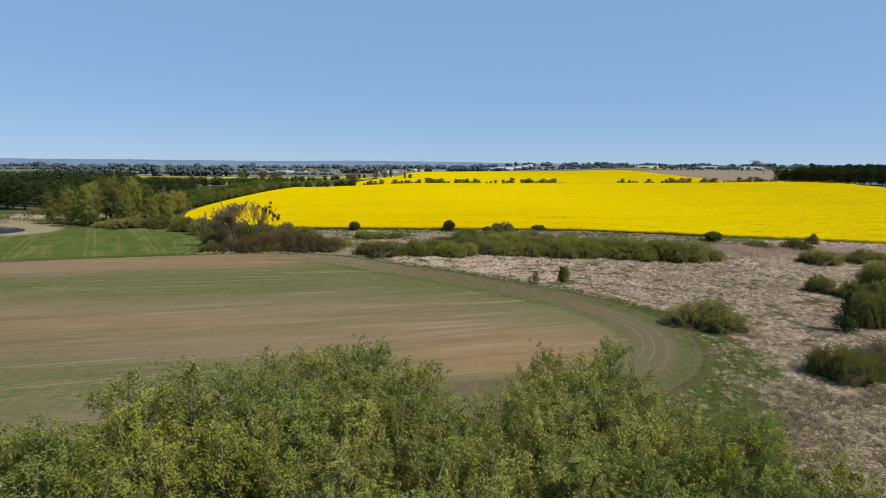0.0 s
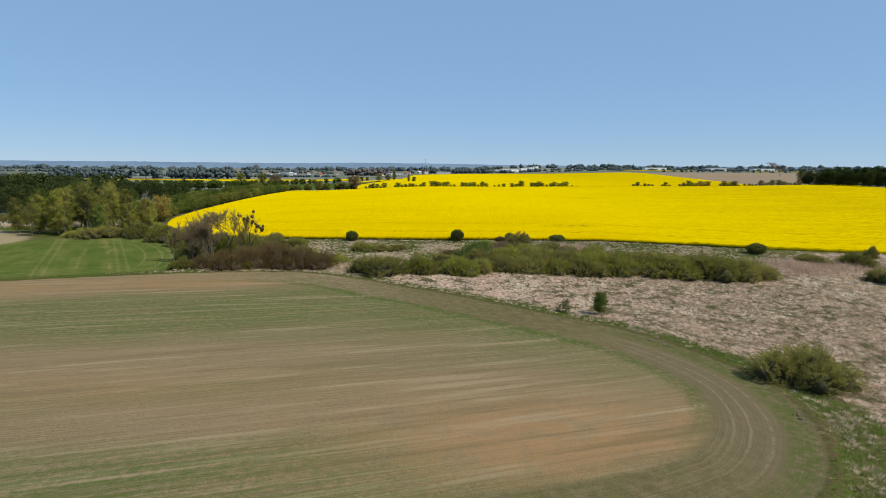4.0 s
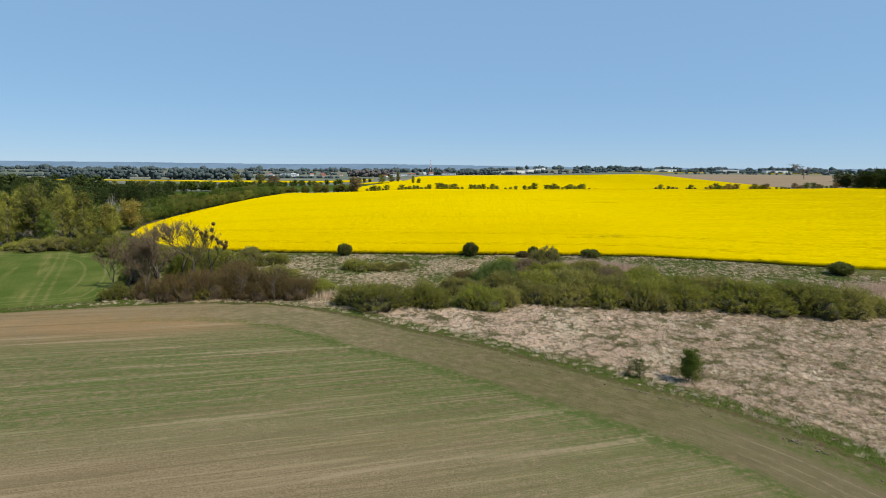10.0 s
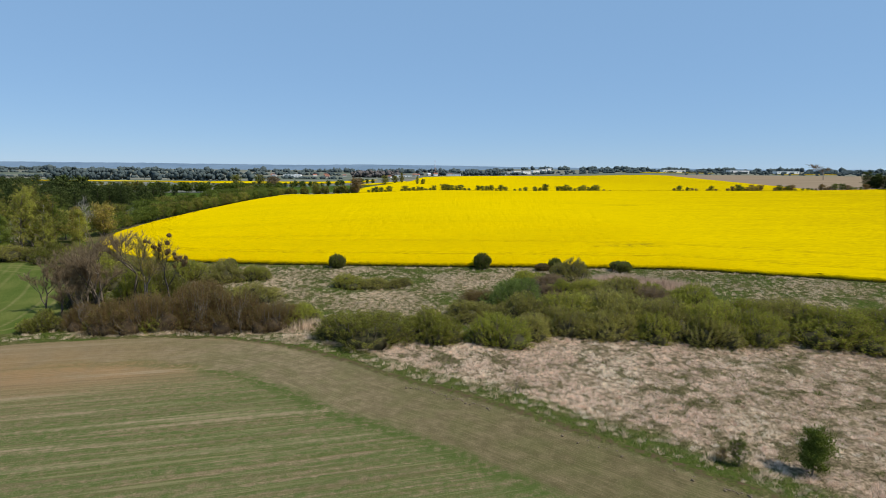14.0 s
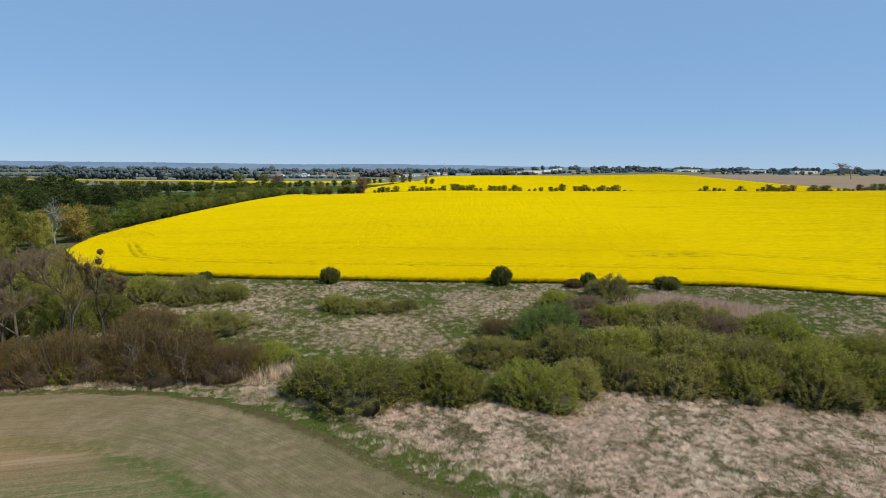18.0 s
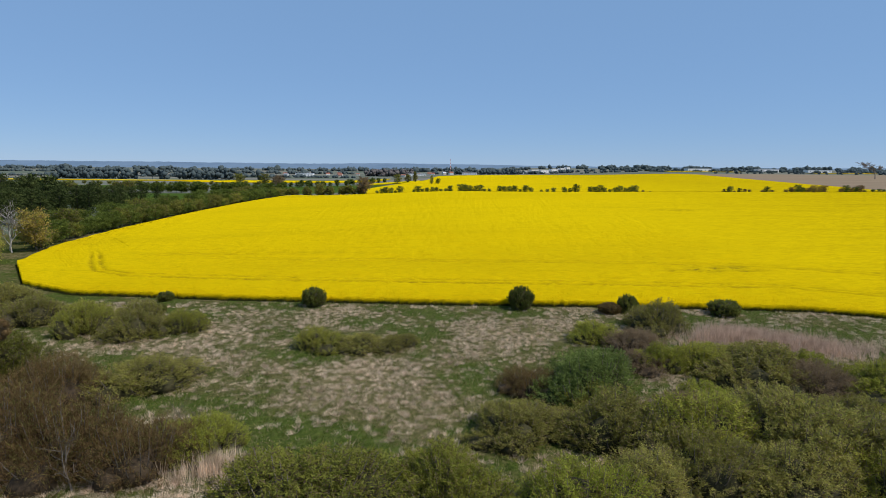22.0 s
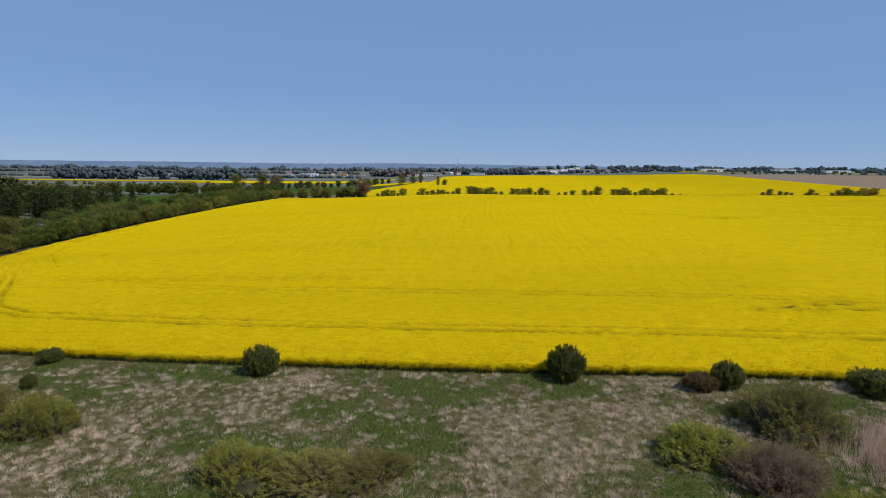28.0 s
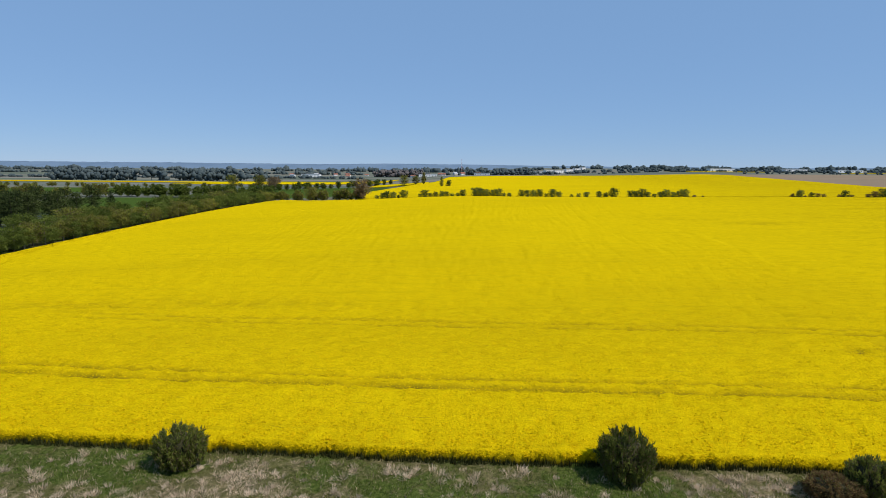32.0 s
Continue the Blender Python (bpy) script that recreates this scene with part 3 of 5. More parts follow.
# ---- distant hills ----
# the blue of the distant air is painted into the hill colour
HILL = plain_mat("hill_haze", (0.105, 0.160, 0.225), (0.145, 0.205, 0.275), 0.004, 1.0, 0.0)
hx = np.linspace(-4600, 4600, 300)
hill_top = np.interp(hx, [-4600, -2950, -2500, -1900, -900, 0, 800, 1900, 4600], [36, 34.5, 33.5, 34, 31.5, 32.5, 24.5, 27, 24])
for i in range(1, 6):
    hill_top = hill_top + 2.0 / i * np.sin(hx * 0.0011 * i * 1.7 + i * 1.3)
hill_top = hill_top + rng.normal(size=hx.shape) * 0.8
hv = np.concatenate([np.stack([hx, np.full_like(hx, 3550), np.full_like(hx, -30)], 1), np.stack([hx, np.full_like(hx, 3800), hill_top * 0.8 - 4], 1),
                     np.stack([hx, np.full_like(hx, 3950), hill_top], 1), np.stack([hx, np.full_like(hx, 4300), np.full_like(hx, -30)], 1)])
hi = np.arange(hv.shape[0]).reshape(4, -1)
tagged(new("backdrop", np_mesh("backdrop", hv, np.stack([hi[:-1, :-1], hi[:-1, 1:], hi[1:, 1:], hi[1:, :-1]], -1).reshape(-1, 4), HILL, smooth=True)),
       "low wooded hills on the horizon, tinted with blue haze", "hills", kind="structure")


# ---- rapeseed ----
def rape_material():
    k = Nodes("rapeseed_bloom")
    p = k.pos()
    fine, mid, big = k.noise(p, 5.0, 4, 0.7), k.noise(k.pos((0.35, 1, 1)), 0.5, 4), k.noise(k.pos((0.25, 1, 1), -0.1), 0.035, 4)
    bloom = k.mix(k.step(fine, 0.3, 0.7), (0.54, 0.380, 0.001), (0.72, 0.518, 0.002))
    bloom = k.mix(k.math("MULTIPLY", k.step(big, 0.45, 0.7), 0.30), bloom, (0.44, 0.315, 0.003))
    streak = k.noise(k.pos((0.03, 1.0, 1), 0.02), 0.9, 4, 0.65)
    bloom = k.mix(k.math("MULTIPLY", k.step(streak, 0.54, 0.70), 0.30), bloom, (0.38, 0.28, 0.004))
    thread = k.noise(k.pos((0.05, 1.0, 1), 0.05), 2.2, 3, 0.7)
    bloom = k.mix(k.math("MULTIPLY", k.step(thread, 0.62, 0.72), 0.40), bloom, (0.22, 0.165, 0.010))
    ripple = k.noise(k.pos((0.3, 1, 1), 0.03), 1.5, 4, 0.7)
    bloom = k.mix(k.math("MULTIPLY", k.step(ripple, 0.44, 0.66), 0.35), bloom, (0.40, 0.275, 0.002))
    # bloom turns darker olive in streaks towards the east
    east = k.t.nodes.new("ShaderNodeSeparateXYZ")
    k.t.links.new(k.pos(), east.inputs[0])
    sparse = k.math("MULTIPLY", k.step(east.outputs[0], 25.0, 230.0), k.step(k.math("ADD", k.math("MULTIPLY", ripple, 0.5), k.math("MULTIPLY", streak, 0.5)), 0.36, 0.62))
    bloom = k.mix(k.math("MULTIPLY", sparse, 0.62), bloom, (0.245, 0.180, 0.004))
    stem = k.mix(fine, (0.085, 0.066, 0.006), (0.20, 0.150, 0.008))
    gap = k.math("ADD", k.math("MULTIPLY", k.attr("gap"), k.step(k.math("ADD", k.math("MULTIPLY", mid, 0.5), k.math("MULTIPLY", fine, 0.5)), 0.36, 0.56)), k.math("MULTIPLY", k.step(mid, 0.60, 0.78), 0.20), clamp=True)
    c = k.mix(gap, bloom, stem)
    c = k.mix(k.math("MULTIPLY", k.attr("bare"), k.step(k.math("ADD", k.noise(p, 1.3, 5, 0.7), k.attr("bare")), 1.12, 1.3)), c, k.mix(fine, (0.070, 0.062, 0.010), (0.19, 0.15, 0.022)))
    # sides: stalk green, darkened with the shade under the flowers
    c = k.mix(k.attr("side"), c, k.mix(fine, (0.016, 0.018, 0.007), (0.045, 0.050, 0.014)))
    return k.surface(c, 0.9, k.bump(k.math("ADD", fine, mid), 0.8, 0.25), spec=0.0)


RAPE_MAT = rape_material()
CROP = 1.0


def lane_distance(x, y):
    """Distance in from the south and west edges, rounded where they meet."""
    a = np.abs(sdf(np.concatenate([RAPE_SOUTH[5:], RAPE_SOUTH[:4:-1]]), x, y))
    b = np.abs(sdf(np.concatenate([RAPE_SOUTH[:6], RAPE_SOUTH[5::-1]]), x, y))
    return -5.0 * np.log(np.exp(-a / 5.0) + np.exp(-b * 1.3 / 5.0))


def crop_field(name, south, north, cols, offs, label, lanes, spots=()):
    """A standing crop: a rough top with wheel lanes, and its sides down to the soil."""
    ys, yn = np.interp(cols, south[:, 0], south[:, 1]), np.interp(cols, north[:, 0], north[:, 1])
    S = np.asarray(offs)[:, None]
    near = np.clip(S, 0, 70)
    depth = (yn - ys)[None, :]
    Y = ys[None, :] + np.where(S <= 70, np.minimum(near, depth * near / 140), depth * np.clip(70 / np.maximum(depth, 1), 0, 0.5) + (depth - np.minimum(70, depth * 0.5)) * (S - 70) / (offs[-1] - 70))
    X = np.broadcast_to(cols[None, :], Y.shape)
    d = lane_distance(X, Y)
    gap, bare = np.zeros(Y.shape), np.zeros(Y.shape)
    for lane in lanes:
        for w in (-0.9, 0.9):
            gap = np.maximum(gap, (1 - 0.9 * sst(229, 243, Y) * (X < -60) if lane < 20 else 0.7 * sst(-70, -30, X)) * (0.62 + 0.38 * wave(X, Y, 0.5, 6.0)) * np.exp(-((d - lane - w) / 0.36) ** 2))
    for cx, cy, rx, ry, s in spots:
        blot = s * np.exp(-(((X - cx) / rx) ** 2 + ((Y - cy) / ry) ** 2)) * (0.35 + 0.65 * sst(0.38, 0.54, wave(X, Y * 1.6, 1.3, 2.7)))
        gap, bare = np.maximum(gap, blot * 0.8), np.maximum(bare, blot * (s > 0.65))
    top = ground_z(X, Y) + CROP + rng.normal(size=Y.shape) * 0.085 - gap * 0.65
    edge = rng.normal(size=len(cols)) * 0.12
    Y = Y.copy()
    Y[0] += edge
    m, n = Y.shape
    V = [np.stack([X.ravel(), Y.ravel(), top.ravel()], 1)]
    ids = np.arange(m * n).reshape(m, n)
    F = [np.stack([ids[:-1, :-1], ids[:-1, 1:], ids[1:, 1:], ids[1:, :-1]], -1).reshape(-1, 4)]
    at = m * n
    side, gaps, bares = [np.zeros(m * n)], [gap.ravel()], [bare.ravel()]
    for line, flip in ((ids[0], False), (ids[-1], True), (ids[:, 0], True), (ids[:, -1], False)):
        P = V[0][line]
        up = P - np.array([0, 0, 0.5])
        low = P.copy()
        low[:, 2] = ground_z(P[:, 0], P[:, 1]) - 0.1
        k = len(line)
        a, b = at + np.arange(k), at + k + np.arange(k)
        V += [up, low]
        q = np.stack([b[:-1], b[1:], a[1:], a[:-1]], 1)
        q2 = np.stack([a[:-1], a[1:], line[1:], line[:-1]], 1)
        F += [q[:, ::-1] if flip else q, q2[:, ::-1] if flip else q2]
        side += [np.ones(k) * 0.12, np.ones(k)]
        gaps += [np.zeros(2 * k)]
        bares += [np.zeros(2 * k)]
        at += 2 * k
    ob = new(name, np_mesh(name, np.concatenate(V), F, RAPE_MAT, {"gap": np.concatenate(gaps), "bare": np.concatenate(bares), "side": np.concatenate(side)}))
    return tagged(ob, label, "crop field", kind="stuff")


cols = axis((-103.8, -96, 0.4), (-96, -60, 0.8), (-60, 62, 0.6), (62, 150, 1.5), (150, 300.1, 4))
offs = np.concatenate([[0], np.arange(0.3, 11, 0.9), np.arange(11.2, 16.4, 0.28), np.arange(16.6, 36, 0.42), np.arange(36, 70, 1.6), np.arange(70, 300, 4.0)])
crop_field("rapeseed_field", RAPE_SOUTH, RAPE_NORTH, cols, offs, "bright yellow rapeseed field in full bloom with wheel lanes", (12.3, 30.0),
                        ((52.5, 220.3, 4.0, 2.6, 1.0), (58, 222.0, 5, 1.8, 0.9), (46, 219, 3.2, 0.9, 0.85), (61, 219.5, 4, 1.3, 0.8), (88, 321, 10, 3, 0.6), (70, 330, 14, 2, 0.35), (-30, 236, 16, 2.5, 0.35), (-55, 235, 14, 2.0, 0.4)))
far_s = np.array([(-60, 500), (-48, 436), (8, 426), (60, 419), (104, 415), (206, 414), (240, 413), (325, 800), (345, 880)])
far_n = np.array([(-60, 505), (-30, 660), (-18, 690), (-10, 900), (60, 985), (180, 1000), (300, 985), (345, 960)])
crop_field("rapeseed_field", far_s, far_n, axis((-60, 345.1, 4)), np.concatenate([[0], np.linspace(1, 70, 12), np.linspace(90, 300, 12)]),
           "second yellow rapeseed field beyond the hedge", ())


def strip(x0, x1, y0, y1):
    crop_field("rapeseed_field", np.array([(x0, y0), (x1, y0)], float), np.array([(x0, y1), (x1, y1)], float), np.linspace(x0, x1, 12), np.array([0, 35.0, 70, 300]),
               "distant yellow strip of rapeseed", ())


strip(-340, -85, 830, 1010)
strip(-700, -345, 930, 985)
strip(-75, -25, 640, 690)
strip(480, 640, 1330, 1480)
strip(700, 820, 1180, 1210)

# flower heads and stalks where the crop is passed nearest
PETAL = leaf_mat("rapeseed_petal", (0.60, 0.425, 0.002), (0.80, 0.575, 0.003), 0.5, 1.3)
STALK = leaf_mat("rapeseed_stalk", (0.022, 0.026, 0.009), (0.07, 0.075, 0.02), 0.2)
N = 120000
qx = 4 + 88 * rng.uniform(-1, 1, N)
qs = 95 * rng.random(N) ** 1.6 - 0.25
qy = np.interp(qx, RAPE_SOUTH[:, 0], RAPE_SOUTH[:, 1]) + qs
dd = lane_distance(qx, qy)
lane = np.zeros(N)
for a in (12.3, 30.0):
    for w in (-0.9, 0.9):
        lane = np.maximum(lane, (1.0 if a < 20 else 0.6) * np.exp(-((dd - a - w) / 0.44) ** 2))
keep = (rng.random(N) > lane * 0.9) & ((spot(qx, qy, 52.5, 220.3, 4.0, 2.6) + spot(qx, qy, 58, 222, 5, 1.8)) * sst(0.38, 0.54, wave(qx, qy * 1.6, 1.3, 2.7)) < 0.22 + 0.3 * rng.random(N)) & (rng.random(N) > sst(55, 95, qs)) & (rng.random(N) > sst(50, 86, np.abs(qx - 4)))
qx, qy, qs = qx[keep], qy[keep], qs[keep]
P = np.stack([qx, qy, ground_z(qx, qy) + CROP + rng.uniform(-0.02, 0.10, len(qx)) - (qs < 0.25) * rng.uniform(0, 0.45, len(qx))], 1)
D = rng.normal(size=P.shape) * np.array([0.7, 0.7, 0.15]) + np.array([0, 0, 0.22])
tagged(new("rapeseed_flowers", np_mesh("rapeseed_flowers", *blades(P, D, rng.uniform(0.12, 0.26, len(P)), rng.uniform(0.08, 0.15, len(P)), rng, 0.0, rng.normal(size=P.shape) * 0.22 + np.array([0.2, -0.3, 0.8])), PETAL)),
       "yellow rapeseed flower heads along the field edge", "flowers", kind="stuff")
N = 14000
qx = rng.uniform(-95, 100, N)
qy = np.interp(qx, RAPE_SOUTH[:, 0], RAPE_SOUTH[:, 1]) + rng.uniform(-0.45, 0.25, N)
P = np.stack([qx, qy, ground_z(qx, qy)], 1)
D = rng.normal(size=P.shape) * np.array([0.22, 0.22, 0.0]) + np.array([0, 0, 1.0])
tagged(new("rapeseed_stalks", np_mesh("rapeseed_stalks", *blades(P, D, rng.uniform(0.3, 0.65, N), rng.uniform(0.05, 0.12, N), rng), STALK)),
       "dark green rapeseed stalks at the field edge", "crop stalks", kind="stuff")


# ---- sedge, grass and reeds ----
def tufts(name, x, y, per, height, width, lean, mat, label, category, droop=0.0, size=0.13):
    """Tussocks: blades that fan out of a common foot, longest in the middle."""
    n = len(x)
    foot = np.repeat(rng.uniform(0.6, 1.4, n), per) * size
    off = rng.normal(size=(n * per, 2)) * foot[:, None]
    P = np.stack([np.repeat(x, per) + off[:, 0], np.repeat(y, per) + off[:, 1], np.zeros(n * per)], 1)
    P[:, 2] = ground_z(P[:, 0], P[:, 1]) - 0.03
    head = np.repeat(rng.uniform(0, 6.28, n), per)
    D = np.stack([np.cos(head) * lean * 0.35, np.sin(head) * lean * 0.35, np.ones(n * per)], 1) + rng.normal(size=(n * per, 3)) * np.array([lean, lean, 0.1]) * 0.6
    D[:, :2] += off / foot[:, None] * lean * 0.5
    L = np.repeat(rng.uniform(height * 0.45, height * 1.3, n), per) * rng.uniform(0.65, 1.1, n * per)
    L = L * (1 - 0.12 * np.minimum(2.5, np.hypot(off[:, 0], off[:, 1]) / foot))
    V, F = blades(P, D, L, rng.uniform(width * 0.6, width * 1.3, n * per), rng, droop, rng.normal(size=(n * per, 3)) * np.array([0.6, 0.6, 0.3]) + np.array([0.2, -0.2, 0.8]))
    return tagged(new(name, np_mesh(name, V, F, mat)), label, category, kind="stuff")


def clumpy(gap, box, keepf):
    """Places in a box, about gap apart, kept where keepf says."""
    x, y = np.meshgrid(np.arange(box[0], box[1], gap), np.arange(box[2], box[3], gap))
    x = (x + rng.uniform(-0.46, 0.46, x.shape) * gap).ravel()
    y = (y + rng.uniform(-0.46, 0.46, y.shape) * gap).ravel()
    k = rng.random(len(x)) < keepf(x, y)
    return x[k], y[k]


STRAW = straw_mat("straw", (0.64, 0.465, 0.355), (0.99, 0.800, 0.64), cream=(0.99, 0.87, 0.68))
STRAW_PALE = straw_mat("straw_pale", (0.36, 0.275, 0.175), (0.92, 0.735, 0.55), scale=1.2)
REED_PINK = straw_mat("reed_pink", (0.36, 0.25, 0.175), (0.76, 0.575, 0.43))
REED_BROWN = straw_mat("reed_brown", (0.15, 0.110, 0.070), (0.42, 0.315, 0.21))
STRAW_OLD = straw_mat("straw_old", (0.36, 0.260, 0.180), (0.70, 0.530, 0.40))
GRASS = leaf_mat("grass_blade", (0.034, 0.056, 0.010), (0.210, 0.250, 0.054), 0.4, 0.7, twig=(0.46, 0.36, 0.22))


def in_reed(x, y):
    near = sst(-1.5, 1, sdf(REED, x, y) + 3.0 * (wave(x, y, 0.7, 8.0) - 0.5))
    net = 1 - bed_net(x, y)
    thin = (0.45 + 0.55 * sst(0.24, 0.42, wave(x, y, 0.55, 1.0))) * (1 - 0.38 * sst(10, 45, x))
    return near * (0.03 + 0.97 * net) * thin * (1 - 0.9 * sst(-4.8, -3.6, sdf(STUBBLE, x, y)))


SEDGE = "bleached pinkish dry sedge in tussocks on the wet ground"
tx, ty = clumpy(0.56, (-22, 84, 38, 178), in_reed)
old = ty + 0.12 * (tx - 45) + 8 * (wave(tx, ty, 0.3, 7.0) - 0.5) > 56
worn = old & (rng.random(len(tx)) < 0.5 * sst(25, 55, tx))
old = old & ~worn
tufts("dry_sedge", tx[worn], ty[worn], 44, 0.62, 0.040, 0.55, STRAW_OLD, "weathered brownish dry sedge in tussocks on the wet ground", "dry sedge", 0.28, 0.15)
tufts("dry_sedge", tx[old], ty[old], 52, 0.62, 0.034, 0.58, STRAW, SEDGE, "dry sedge", 0.28, 0.15)
tufts("dry_sedge", tx[~old & ~worn], ty[~old & ~worn], 36, 0.8, 0.040, 0.5, REED_BROWN, "brown dry sedge on the wet ground by the young trees", "dry sedge", 0.1, 0.17)
tx, ty = clumpy(1.0, (84, 150, 20, 178), in_reed)
tufts("dry_sedge", tx, ty, 26, 0.75, 0.080, 0.6, STRAW, SEDGE, "dry sedge", 0.12, 0.28)


def straw_mask(x, y):
    """Patches of straw tussocks on the meadow, ragged at their borders."""
    return sst(0.22, 0.62, straw_share(x, y) + 0.7 * (wave(x, y, 1.9, 5.5) - 0.5) + 0.7 * (wave(x, y, 4.1, 1.5) - 0.5))


def in_meadow(x, y):
    inside = (y < np.interp(x, RAPE_SOUTH[:, 0], RAPE_SOUTH[:, 1]) - 1.0) & (sdf(STUBBLE, x, y) < -1.2) & (sdf(REED, x, y) < 1) & (sdf(GREENFIELD, x, y) < -2)
    return inside * (0.14 + 0.86 * straw_mask(x, y)) * (0.10 + 0.90 * sst(0.10, 0.28, cell_gap(x + 0.4 * np.sin(2.1 * y), y + 0.4 * np.sin(1.9 * x), 1.7, 3.0)))


tx, ty = clumpy(0.55, (-62, 100, 50, 197), in_meadow)
tufts("dry_grass", tx, ty, 46, 0.66, 0.036, 0.55, STRAW_PALE, "tussocks of pale dry grass on the wet meadow", "dry grass", 0.26, 0.16)


def in_green(x, y):
    inside = (y < np.interp(x, RAPE_SOUTH[:, 0], RAPE_SOUTH[:, 1]) - 0.6) & (sdf(STUBBLE, x, y) < -0.6) & (sdf(GREENFIELD, x, y) < -1)
    ds, dr = sdf(STUBBLE, x, y), sdf(REED, x, y)
    net = bed_net(x, y)
    return inside * np.clip(0.95 * (1 - 0.85 * straw_mask(x, y)) * (dr < 0) + (ds > -4.6) * 0.9 * (x > -25) * (0.5 + 0.5 * sst(55, 75, y)) + 0.6 * net * (dr > 0) + 0.03, 0, 1)


tx, ty = clumpy(0.55, (-62, 100, 40, 197), in_green)
tufts("meadow_grass", tx, ty, 14, 0.44, 0.048, 0.6, GRASS, "fresh green grass on the meadow and field margin", "grass", 0.12, 0.22)


def reed_bed(cx, cy, rx, ry, n, height, mat, label):
    a, r = rng.uniform(0, 6.28, n), np.minimum(1.25, np.abs(rng.normal(size=n)) * 0.55)
    tufts("reeds", cx + rx * r * np.cos(a), cy + ry * r * np.sin(a), 12, height, 0.045, 0.22, mat, label, "reeds", 0.04)


reed_bed(39, 178.5, 7.5, 5.5, 2300, 2.0, REED_PINK, "stand of tall pinkish dry reeds behind the willows")
reed_bed(46, 176, 8, 5.0, 900, 1.7, REED_PINK, "stand of pinkish dry reeds on the meadow")
reed_bed(-16.5, 146, 3.2, 2.2, 230, 1.7, STRAW_PALE, "pale dry reeds at the tip of the thicket")
reed_bed(96, 154, 15, 9, 3200, 1.6, REED_PINK, "broad bed of pinkish dry reeds")
reed_bed(125, 150, 16, 9, 2400, 1.6, REED_PINK, "broad bed of pinkish dry reeds")
ex, ey = clumpy(0.55, (-46, -10, 138.5, 146.5), lambda x, y: (sdf(STUBBLE, x, y) < -1.0) * (0.25 + 0.75 * sst(0.36, 0.52, wave(x, y, 1.1, 2.2))))
tufts("dry_grass", ex, ey, 72, 0.60, 0.027, 0.6, STRAW_PALE, "strip of bleached grass along the field edge", "dry grass", 0.3, 0.17)
reed_bed(-141, 236, 22, 8, 900, 1.8, STRAW, "bleached reeds round the pond")
reed_bed(-152, 216, 8, 3, 250, 1.6, REED_PINK, "bleached reeds round the pond")


